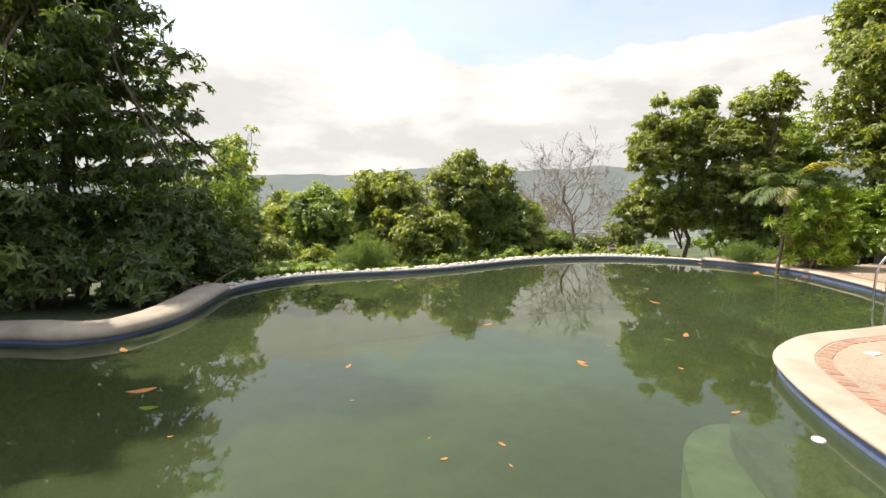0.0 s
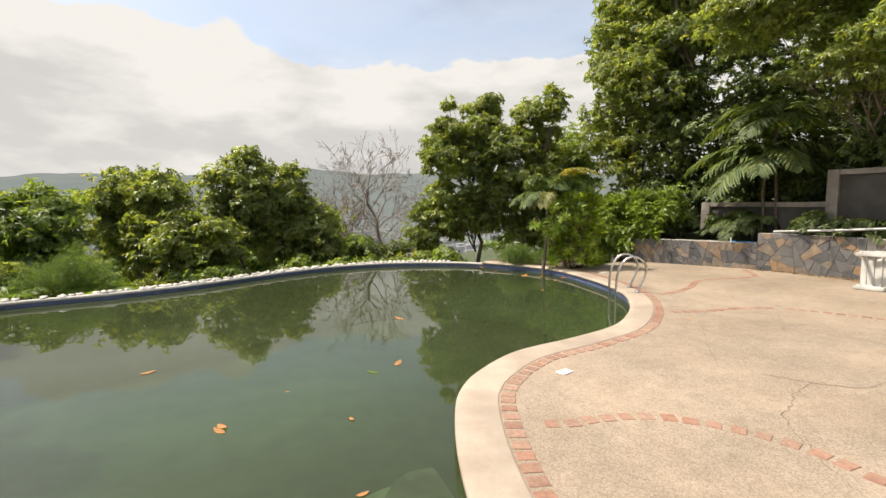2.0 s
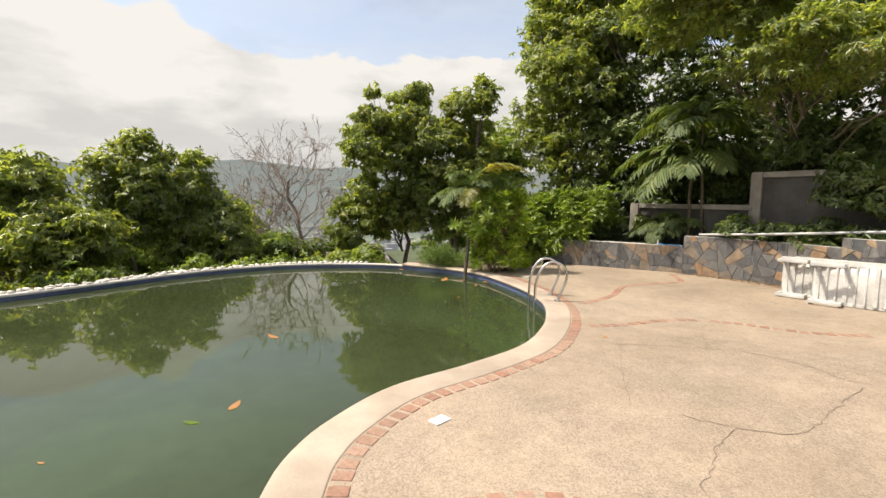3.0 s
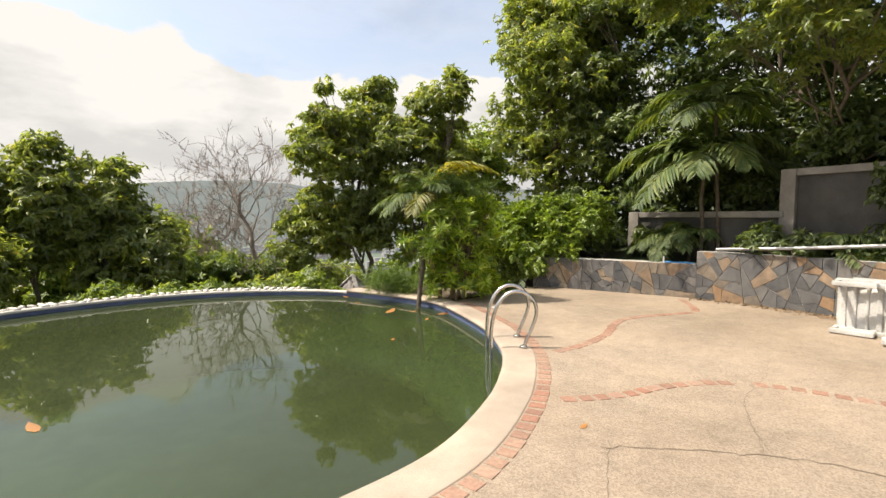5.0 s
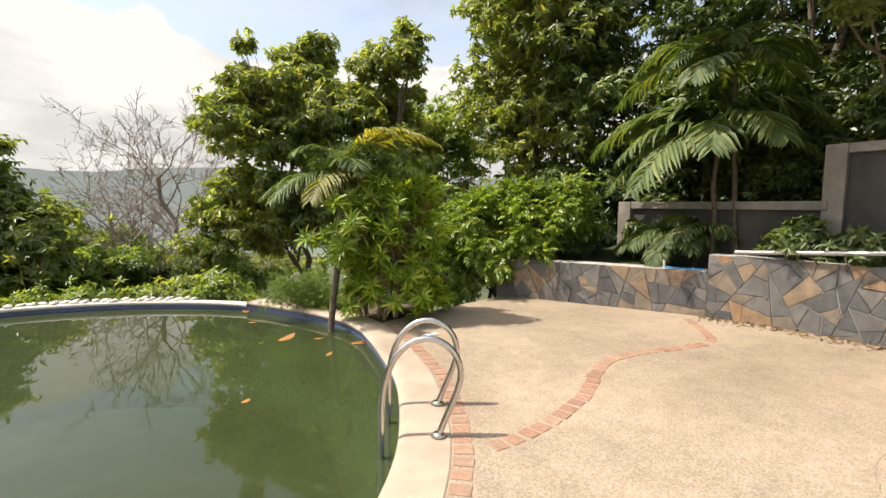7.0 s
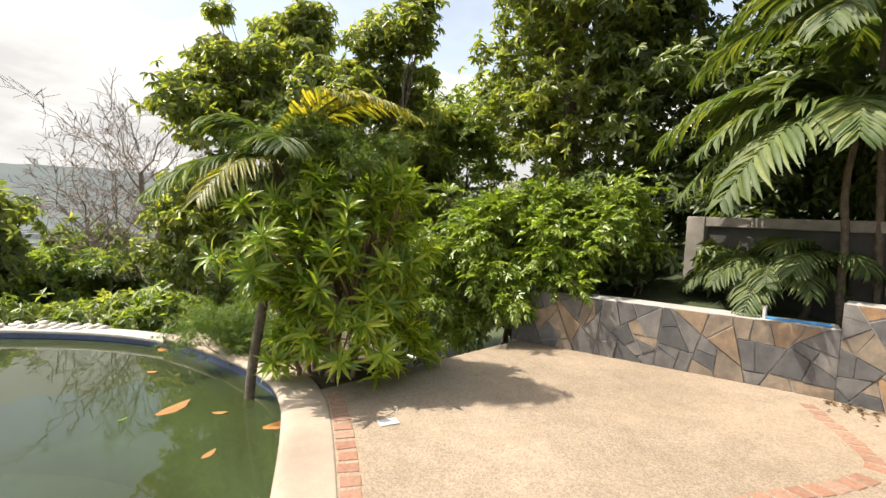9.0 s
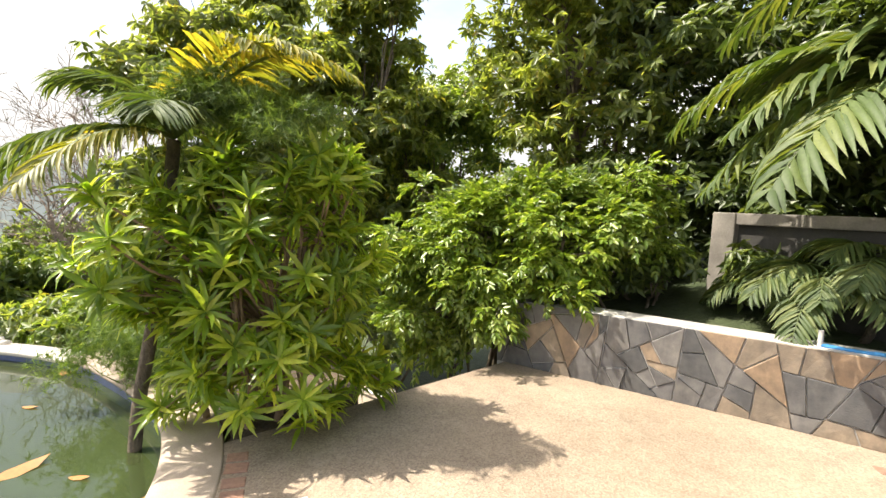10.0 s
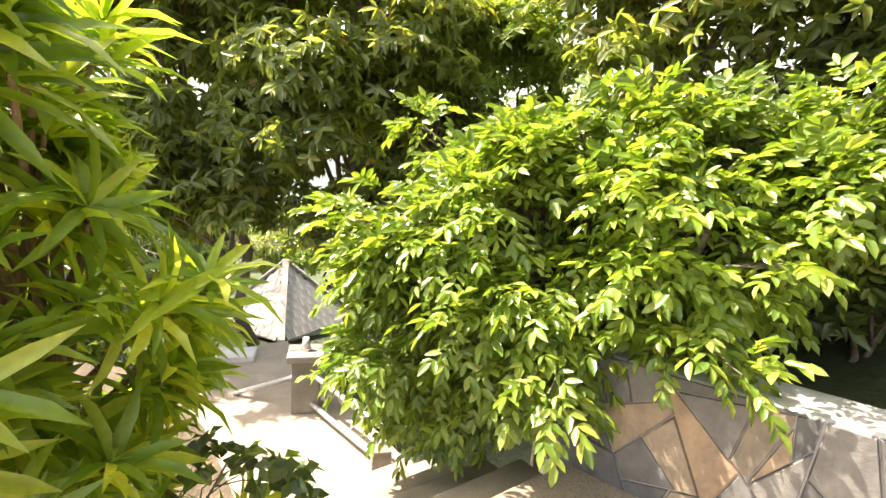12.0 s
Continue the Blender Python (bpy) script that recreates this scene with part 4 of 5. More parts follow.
def hut():
    ob = thing("hut", (8.98, 19.7, -3.3), "small white hut with a grey shingled pyramid roof", "hut")
    turn = Matrix.Rotation(radians(47), 4, "Z")
    half, eave, rise = 1.0, 1.55, 1.2
    part("wall", box_bm(1.6, 1.6, 1.72, turn, 0.01), M["white_wall"], ob, "whitewashed wall")
    slope, run = math.atan2(rise, half), math.hypot(rise, half)
    me = bpy.data.meshes.new("shingle")
    bm = box_bm(0.21, 0.185, 0.022, Matrix.Rotation(radians(4), 4, "Y"), 0.004)
    bm.to_mesh(me)
    bm.free()
    me.materials.append(M["shingle"])
    for q in range(4):
        face = turn @ Matrix.Rotation(q * math.pi / 2, 4, "Z") @ Matrix.Translation((0, 0, eave + rise))  @ Matrix.Rotation(slope, 4, "Y")
        bm = bmesh.new()
        pts = [(0, 0, -0.02), (run, half, -0.02), (run, -half, -0.02), (0, 0, -0.07), (run, half, -0.07), (run, -half, -0.07)]
        vs = [bm.verts.new(face @ Vector(p)) for p in pts]
        for f in ((0, 1, 2), (3, 5, 4), (0, 3, 4, 1), (1, 4, 5, 2), (2, 5, 3, 0)):
            bm.faces.new([vs[k] for k in f])
        bmesh.ops.recalc_face_normals(bm, faces=bm.faces)
        part("roof", bm, M["bark"], ob, "dark roof boarding")
        for i in range(9):
            u = 0.10 + i * 0.172
            wide = half * u / run
            n = max(1, int(2 * wide / 0.19))
            for k in range(n):
                sh = new("shingle", me)
                sh.parent = ob
                sh.matrix_basis = face @ Matrix.Translation((u, (k - (n - 1) / 2) * 0.19, -0.012 + 0.004 * ((i + k) % 2)))
        ridge = turn @ Matrix.Rotation(q * math.pi / 2 + math.pi / 4, 4, "Z") @ Matrix.Translation((0, 0, eave + rise)) @ Matrix.Rotation(math.atan2(rise, half * math.sqrt(2)), 4, "Y")
        part("ridge", box_bm(math.hypot(rise, half * math.sqrt(2)), 0.13, 0.05, ridge @ Matrix.Translation((math.hypot(rise, half * math.sqrt(2)) / 2, 0, -0.005)), 0.015), M["shingle"], ob)
    return ob


hut()
bench_block = tagged(part("bench", box_bm(0.5, 0.34, 0.10, Matrix.Translation((0, 0, 0.26)), 0.015), M["white_wall"]), "small white slab bench on a concrete foot", "bench")
bench_block.location = (8.7, 15.9, -1.33)
part("foot", box_bm(0.3, 0.22, 0.262, Matrix(), 0.01), M["concrete"], bench_block)
block = tagged(part("pipe_post", box_bm(0.34, 0.3, 1.6, Matrix(), 0.02), M["concrete"]), "concrete block with a grey pipe leaning from it", "post")
block.location = (6.3, 17.1, -1.75)
pipe_rail(block, (0.1, 0, 1.45), (1.0, -0.5, 1.15), 0.03)

# ---- planting ----
gz = ground_z


def crown(seed, c, r, n, s, low=-0.6):
    return envelope(np.random.default_rng(seed), c, r, n, s, low)


# tall dark trees beside the grey coping: tiers of long level branches
def tiered(place, height, reach, seed, label, tiers=15, lower=0.6, turn=0.0):
    rng = np.random.default_rng(seed)
    rows = []
    for k in range(tiers):
        h = lower + (height - lower) * k / (tiers - 1)
        far = reach * min(1.0, max(0.16, (8.6 - h) / 5.4))
        for b in range(6):
            a = turn + b * math.pi / 3 + k * 0.9 + rng.normal() * 0.15
            out = far * rng.uniform(0.75, 1.1)
            for u in (0.3, 0.55, 0.78, 1.0):
                rows.append((place[0] + math.cos(a) * out * u, place[1] + math.sin(a) * out * u, place[2] + h + 0.10 * out * u, 0.62 - 0.24 * u, 0.62 - 0.24 * u, 0.34 - 0.1 * u))
    return tree(place, rows, 0.17, "leaf_deep", label, seed=seed, whorls=21, count=8, trunk=0.12, top=(place[0], place[1], place[2] + height), limbs=60, ratio=0.34, droop=0.9, shape=FOLD)


tiered((-7.2, 9.4, gz(-7.2, 9.4)), 9.6, 2.8, 11, "tall dark broadleaf tree with tiered level branches", 17)
tiered((-8.9, 5.6, gz(-8.9, 5.6)), 10.5, 3.3, 12, "tall dark broadleaf tree in deep shade", 15)
tree((-6.0, 12.6, gz(-6, 12.6)), crown(13, (-6.0, 12.6, 1.2), (1.6, 1.6, 1.9), 26, 0.6), 0.15, "leaf_mid", "leafy mid-green tree beside the dark trees", seed=13, whorls=40, trunk=0.09)
tree((-7.6, 7.0, gz(-7.6, 7)), crown(14, (-7.4, 7.2, 0.7), (1.7, 1.2, 1.1), 24, 0.5), 0.14, "leaf_deep", "dense dark shrub under the trees", "shrub", "shrub", seed=14, whorls=40, trunk=0.05, stems=3)
tree((-5.2, 9.0, gz(-5.2, 9)), crown(15, (-5.3, 9.2, 0.6), (1.1, 1.4, 1.0), 20, 0.5), 0.14, "leaf_deep", "dense dark shrub under the trees", "shrub", "shrub", seed=15, whorls=40, trunk=0.05, stems=3)
tree((-4.6, 11.6, gz(-4.6, 11.6)), crown(16, (-4.7, 11.7, 0.3), (1.0, 1.0, 0.8), 16, 0.45), 0.16, "leaf_mango", "low olive-green shrub at the pool's edge", "shrub", "shrub", seed=16, whorls=36, trunk=0.04, stems=3)
tree((-6.9, 16.5, gz(-6.9, 16.5)), crown(17, (-6.9, 16.5, 2.6), (1.0, 1.0, 1.7), 16, 0.42), 0.16, "leaf_mango", "thin olive-green tree with an open crown", seed=17, whorls=22, trunk=0.07)

# belt of trees below the overflow edge
BELT = [  # x, y, crown z, rx, rz, leaf, seed
    (-4.2, 16.2, 0.7, 1.1, 1.5, "leaf_mid", 21), (-2.4, 18.4, 1.2, 1.5, 1.8, "leaf_mango", 22), (-1.6, 17.4, 0.9, 1.0, 1.9, "leaf_mango", 23),
    (0.7, 18.2, 1.4, 1.15, 2.2, "leaf_mango", 24), (2.0, 18.6, 1.2, 1.2, 2.1, "leaf_mango", 25), (-0.6, 16.8, 0.2, 1.5, 1.3, "leaf_mango", 26),
    (3.0, 18.4, 0.4, 1.0, 1.4, "leaf_mango", 27), (-6.0, 19.5, 0.8, 1.6, 1.3, "leaf_mango", 28), (4.2, 19.8, -0.6, 1.5, 1.1, "leaf_mid", 29),
    (3.4, 23.0, -0.6, 2.0, 1.5, "leaf_mid", 30), (0.6, 24.0, -0.8, 2.2, 1.4, "leaf_mid", 31), (6.5, 20.5, -0.9, 1.3, 1.0, "leaf_mid", 32), (-3.6, 23.0, -0.3, 2.0, 1.6, "leaf_mango", 33)]
for x, y, cz, rx, rz, mat, seed in BELT:
    tree((x, y, gz(x, y)), crown(seed, (x, y, cz), (rx, rx, rz), int(16 + 10 * rx * rz), 0.52, -0.9), 0.19, mat, "leafy olive-green tree growing up the slope below the pool" if mat == "leaf_mango" else "leafy green tree growing up the slope below the pool",
         seed=seed, whorls=50, trunk=0.06, count=8, ratio=0.38, droop=0.7, group="trees below the pool")

rng = np.random.default_rng(39)
for k in range(22):
    x, y = -16 + 27 * (k + 0.5) / 22 + rng.normal() * 0.5, rng.uniform(25, 38)
    g = gz(x, y)
    tall = max(2.4, -0.9 - g + rng.uniform(-0.6, 0.7))
    tree((x, y, g), crown(700 + k, (x, y, g + tall * 0.55), (1.9, 1.7, tall * 0.5), 22, 0.8, -0.8), 0.30, ("leaf_mid", "leaf_mango")[k % 2], "leafy tree farther down the hillside", seed=700 + k, whorls=17, count=7, trunk=0.08, limbs=6, droop=0.6, group="trees down the hillside")
for k, (x, y, r, h) in enumerate(((-6.4, 7.6, 0.9, 0.9), (-5.0, 7.9, 0.6, 0.7), (-7.8, 8.8, 1.2, 1.3), (-9.2, 6.2, 1.4, 1.2), (-5.6, 10.4, 1.0, 1.2), (-7.4, 11.2, 1.5, 1.8), (-10.5, 9.5, 1.8, 2.2), (-4.6, 9.9, 0.6, 0.8), (-8.6, 14.0, 2.0, 2.4))):
    g = gz(x, y)
    tree((x, y, g), crown(740 + k, (x, y, g + h * 0.7), (r, r, h), 26, 0.42, -0.7), 0.15, "leaf_deep", "dark shady shrub beneath the tall trees", "shrub", "shrub", seed=740 + k, whorls=34, count=8, trunk=0.03, stems=3, limbs=6, group="shrubs in the shade")

# low green undergrowth along the slope
rng = np.random.default_rng(40)
for k in range(20):
    x = -4.5 + 14.5 * (k + 0.5) / 20 + rng.normal() * 0.2
    y = (12.4 if x < -2 else 13.2 + 1.6 * math.sin((x + 2) / 9 * math.pi)) + rng.uniform(0.9, 2.2)
    if 8.9 < x < 11 and y > 12.4 or x > 6.9:
        continue
    g = gz(x, y)
    tree((x, y, g), crown(100 + k, (x, y, g + 0.45), (0.8, 0.7, 0.45 if 3 < x < 6.5 else 0.65), 11, 0.33, -0.2), 0.15, ("leaf_mid", "leaf_mango", "leaf_mid")[k % 3],
         "low leafy shrub behind the overflow edge", "shrub", "shrub", seed=100 + k, whorls=26, count=7, trunk=0.03, stems=3, limbs=6, group="undergrowth behind the pool")

# bare dry tree
def bare_tree(place, height, seed, label):
    rng = np.random.default_rng(seed)
    ob = thing("bare_tree", place, label, "tree")
    main = bend_run((0, 0, -0.1), (-1.2, 0.1, height * 0.62), 0, rng, 8)
    tubes("trunk", [(main, np.linspace(0.10, 0.05, 8))], M["bark_dead"], ob, sides=8)

    def spread(p, d, size, r, depth, runs):
        q = p + d * size
        run = bend_run(p, q, 0.04 * size, rng, 4)
        runs.append((run, np.linspace(max(r, 0.0065), max(r * 0.55, 0.0048), 4)))
        if depth == 0:
            return
        for _ in range(3):
            nd = unit(d + rng.normal(size=3) * 0.55 + np.array((0, 0, 0.12)))
            spread(run[rng.integers(2, 4)], nd, size * rng.uniform(0.55, 0.8), r * 0.55, depth - 1, runs)
    for k in range(24):
        u = 0.12 + 0.88 * k / 23
        p = np.array([np.interp(u, np.linspace(0, 1, 8), main[:, c]) for c in range(3)])
        a = k * 2.4 + rng.normal() * 0.3
        d = unit(np.array((math.cos(a), math.sin(a), 0.55 + 0.5 * u)))
        runs = []
        spread(p, d, height * 0.17 * rng.uniform(0.8, 1.2), 0.026, 4, runs)
        tubes("branch", runs, M["bark_dead"], ob, sides=3)
    return ob


bare_tree((6.6, 20.6, gz(6.6, 20.6)), 6.9, 51, "leafless dry tree with a tangle of pale branches")
bare_tree((5.3, 21.2, gz(5.3, 21.2)), 5.2, 52, "leafless dry thicket of pale branches")

for k, (x, y, z, r, h) in enumerate(((6.2, 15.2, -0.5, 0.7, 0.5), (6.9, 15.6, -0.7, 0.6, 0.5), (10.6, 17.2, 0.4, 1.2, 1.4), (11.8, 14.6, 0.4, 1.0, 1.3), (10.9, 14.9, -0.2, 0.7, 0.9))):
    tree((x, y, gz(x, y)), crown(760 + k, (x, y, z), (r, r, h), 22, 0.42, -0.9), 0.15, ("leaf_mango", "leaf_mid", "leaf_light")[k % 3], "bushy green shrub below the corner trees", "shrub", "shrub", seed=760 + k, whorls=40, count=8, trunk=0.03, stems=3, limbs=6, group="shrubs below the corner trees")

# trees at the pool's far corner
tree((8.95, 16.9, gz(8.95, 16.9)), np.r_[crown(61, (7.95, 16.5, 2.7), (1.6, 1.4, 2.7), 60, 0.48, -0.95), crown(66, (8.1, 16.2, 1.2), (1.1, 0.9, 0.8), 18, 0.42, -0.7), crown(68, (8.8, 16.4, 4.6), (0.6, 0.5, 0.9), 10, 0.35), crown(69, (7.15, 16.8, 0.7), (1.05, 0.9, 1.7), 34, 0.4, -0.98), crown(70, (9.0, 16.0, 2.6), (0.9, 0.8, 2.0), 24, 0.42, -0.95)],
     0.17, "leaf_mango", "broad olive-green tree with drooping leaves", seed=61, whorls=40, trunk=0.09, count=8, droop=0.9, shape=OVAL, group="trees at the corner")
tree((10.2, 16.4, gz(10.2, 16.4)), np.r_[crown(62, (9.9, 15.6, 2.9), (1.45, 1.3, 2.3), 56, 0.5, -0.95), crown(67, (10.4, 16.0, 1.0), (1.2, 0.9, 1.1), 16, 0.45, -0.95), crown(63, (10.5, 14.7, 4.7), (0.42, 0.42, 0.95), 12, 0.28)],
     0.16, "leaf_mango", "tall olive-green tree with a ragged top", seed=62, whorls=40, trunk=0.10, count=8, droop=0.8, shape=OVAL, group="trees at the corner")
tree((11.2, 16.8, gz(11.2, 16.8)), crown(65, (11.3, 16.2, 2.1), (1.0, 0.9, 2.1), 34, 0.45, -0.95), 0.16, "leaf_mango", "slim olive-green tree between taller ones", seed=65, whorls=40, trunk=0.07, count=8, droop=0.8, group="trees at the corner")
tree((12.0, 17.5, gz(12, 17.5)), crown(64, (12.3, 17.2, 2.4), (1.7, 1.7, 2.3), 50, 0.6, -0.9), 0.18, "leaf_mid", "tall mid-green tree behind the steps", seed=64, whorls=46, trunk=0.10, group="trees at the corner")

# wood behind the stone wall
# the deep leaf on 72, 79 and 80 stands in for their shade
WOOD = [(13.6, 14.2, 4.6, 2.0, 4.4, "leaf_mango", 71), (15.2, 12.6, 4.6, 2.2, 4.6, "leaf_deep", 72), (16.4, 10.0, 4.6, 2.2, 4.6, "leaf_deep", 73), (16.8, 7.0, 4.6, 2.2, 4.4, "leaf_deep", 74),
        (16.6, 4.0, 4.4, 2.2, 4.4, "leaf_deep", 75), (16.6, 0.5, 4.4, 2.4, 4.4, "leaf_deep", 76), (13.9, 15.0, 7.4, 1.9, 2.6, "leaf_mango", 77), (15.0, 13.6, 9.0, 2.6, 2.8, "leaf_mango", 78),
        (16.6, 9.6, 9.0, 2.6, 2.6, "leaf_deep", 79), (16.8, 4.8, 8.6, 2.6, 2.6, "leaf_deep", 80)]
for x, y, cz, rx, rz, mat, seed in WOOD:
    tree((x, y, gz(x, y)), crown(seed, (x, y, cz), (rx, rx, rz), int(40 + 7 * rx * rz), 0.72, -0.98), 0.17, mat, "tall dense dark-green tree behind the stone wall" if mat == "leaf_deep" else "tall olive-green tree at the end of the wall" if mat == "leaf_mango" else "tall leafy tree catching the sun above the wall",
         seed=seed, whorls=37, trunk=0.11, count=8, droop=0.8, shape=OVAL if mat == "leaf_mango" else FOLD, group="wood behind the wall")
HEDGE = [(14.6, 11.8, 1.6, 71), (15.2, 10.2, 1.8, 72), (15.2, 8.6, 1.8, 73), (15.4, 6.8, 2.0, 74), (15.2, 5.0, 2.0, 75), (14.4, 3.2, 1.9, 76), (14.4, 0.8, 1.9, 77), (13.4, 13.2, 1.0, 78), (14.6, 14.6, 1.4, 79)]
for x, y, cz, seed in HEDGE:
    tree((x, y, gz(x, y)), crown(seed + 300, (x, y, cz), (0.9, 1.1, 1.5), 30, 0.55, -0.98), 0.17, "leaf_deep", "dense dark undergrowth behind the stone wall", "shrub", "shrub",
         seed=seed + 300, whorls=38, trunk=0.04, count=8, stems=3, limbs=8, group="undergrowth behind the wall")
for k, (x, y, z, r, h) in enumerate(((13.75, 6.3, 1.9, 0.8, 0.8), (13.8, 5.2, 2.1, 0.8, 1.0), (14.3, 7.6, 2.8, 0.9, 0.7), (14.5, 9.6, 2.2, 0.9, 0.9))):
    tree((x + 0.9, y, gz(x + 0.9, y)), crown(780 + k, (x, y, z), (0.5, r, h), 30, 0.32, -0.95), 0.15, "leaf_deep", "dark foliage hanging over the concrete wall", "shrub", "shrub", seed=780 + k, whorls=34, count=8, trunk=0.03, stems=2, limbs=8, droop=0.9, group="foliage over the wall")
# leaning branch with pale leaves over the wall
# crown 86 is added overhead to cast shade on the concrete wall
tree((14.9, 7.6, gz(14.9, 7.6)), np.r_[crown(85, (12.9, 6.6, 4.3), (1.6, 2.3, 1.0), 50, 0.42, -0.9), crown(86, (12.5, 8.6, 5.6), (1.9, 2.1, 1.0), 64, 0.5, -0.9), crown(87, (13.0, 4.2, 4.4), (1.6, 1.6, 1.1), 36, 0.45, -0.9)], 0.13, "leaf_mango", "spreading tree with pale olive leaves over the wall", seed=85, whorls=44, trunk=0.05, top=(13.7, 7.7, 4.6), limbs=20, bark="bark", droop=0.5)

# bright green shrub over the wall's end: drooping sprays of paired leaflets
def spray_shrub(place, clumps, seed, label, sprays=44, length=0.21, pairs=4, leaf=0.072, mat="leaf_light"):
    rng = np.random.default_rng(seed)
    place, clumps = np.asarray(place, float), np.asarray(clumps, float)
    ob = thing("shrub", place, label, "shrub")
    heart = clumps[:, :3].mean(0) - place
    for k in range(5):
        foot = np.r_[rng.normal(size=2) * 0.14, -0.1]
        tubes("trunk", [(bend_run(foot, heart * rng.uniform(0.7, 1.1) + np.r_[rng.normal(size=2) * 0.35, 0], 0, rng, 8), np.linspace(0.038, 0.018, 8))], M["bark"], ob, sides=8)
    for c in clumps:
        run = bend_run(heart * rng.uniform(0.35, 0.9), c[:3] - place, 0.15, rng, 6)
        twigs = [(run, np.linspace(0.014, 0.005, 6))]
        for _ in range(3):
            twigs.append((bend_run(run[3], c[:3] - place + rng.normal(size=3) * c[3:] * 0.6, 0.05, rng, 4), np.linspace(0.006, 0.003, 4)))
        tubes("limb", twigs, M["bark"], ob, sides=5)
    weight = (clumps[:, 3] * clumps[:, 4] * clumps[:, 5]) ** (2 / 3)
    n = sprays * len(clumps)
    which = rng.choice(len(clumps), n, p=weight / weight.sum())
    d = unit(rng.normal(size=(n, 3)))
    d[:, 2] = np.where(d[:, 2] < -0.35, -d[:, 2], d[:, 2])
    c = clumps[which, :3] - place + d * clumps[which, 3:] * rng.uniform(0.35, 1.05, (n, 1)) ** 0.6
    away = c - heart
    way = unit(unit(away) * 0.5 + d * 0.6 + rng.normal(size=(n, 3)) * 0.55 + np.array((0, 0, -0.2)))
    top = unit(np.array((-0.25, 0.05, 1.0)) + 0.35 * d + 0.25 * rng.normal(size=(n, 3)))
    side = unit(np.cross(top, way))
    top = np.cross(way, side)
    long = length * rng.uniform(0.7, 1.2, n)
    at, along, up, size = [], [], [], []
    for k in range(pairs * 2 + 1):
        u = 1.0 if k == pairs * 2 else (0.22 + 0.7 * (k // 2) / (pairs - 1))
        s = 0.0 if k == pairs * 2 else (-1.0, 1.0)[k % 2]
        sag = np.array((0, 0, -0.55)) * u ** 2
        at.append(c + way * (u * long)[:, None] * 0.85 + sag * long[:, None] * 0.4)
        along.append(way * (0.75 if s else 1.0) + side * s * 0.85 + sag * 0.9 + rng.normal(size=(n, 3)) * 0.14)
        up.append(top + rng.normal(size=(n, 3)) * 0.38)
        size.append(leaf * rng.uniform(0.75, 1.15, n) * (0.8 + 0.4 * u))
    size = np.concatenate(size)
    leaves("crown", np.concatenate(at), np.concatenate(along), np.concatenate(up), size, size * 0.44, OVAL, M[mat], ob)
    return ob


rows = np.r_[crown(91, (11.0, 12.4, 1.1), (0.85, 0.65, 0.85), 34, 0.26, -0.8), crown(92, (10.38, 12.35, 0.6), (0.5, 0.5, 0.85), 20, 0.22, -0.9), crown(93, (11.75, 12.05, 1.3), (0.85, 0.65, 0.75), 30, 0.26, -0.9),
             crown(94, (10.85, 11.95, 0.62), (0.5, 0.32, 0.5), 13, 0.2, -0.9), crown(95, (12.25, 11.55, 1.45), (0.6, 0.55, 0.55), 18, 0.22, -0.8), crown(96, (11.45, 11.55, 0.95), (0.5, 0.42, 0.35), 13, 0.18, -0.9)]
rng = np.random.default_rng(90)
shoots = rows[rng.permutation(len(rows))[:34]].copy()
shoots[:, :3] += unit(shoots[:, :3] - (11.3, 12.3, 0.9)) * rng.uniform(0.18, 0.42, (34, 1))
shoots[:, 3:] *= 0.55
rows = np.r_[rows[rng.random(len(rows)) < 0.8], shoots]
spray_shrub((11.5, 12.9, gz(11.5, 12.9)), rows, 91, "bright green bushy shrub overhanging the stone wall")

# sword-leaved shrub at the terrace edge
bed = tagged(new("planting_bed"), "dark soil planting bed at the terrace edge", "soil bed", kind="structure")
ring = [POOL[i] + POOL_OUT[i] * 0.38 for i in range(I_BED + 2, I_LIP + 1)] + [np.array(p) for p in ((7.9, 13.5), (8.7, 13.2), (9.2, 12.4), (9.55, 11.6))] + [EDGE_A + EDGE_DIR * 0.95 + EDGE_OUT * 0.02, EDGE_A + EDGE_OUT * 0.02]
bm = bmesh.new()
top = [bm.verts.new((p[0], p[1], -0.02)) for p in ring]
low = [bm.verts.new((p[0], p[1], -1.9)) for p in ring]
for t in tessellate_polygon([[Vector((p[0], p[1], 0)) for p in ring]]):
    bm.faces.new([top[i] for i in t])
for i in range(len(ring)):
    j = (i + 1) % len(ring)
    bm.faces.new((top[i], low[i], low[j], top[j]))
bmesh.ops.recalc_face_normals(bm, faces=bm.faces)
part("soil", bm, M["soil"], bed)


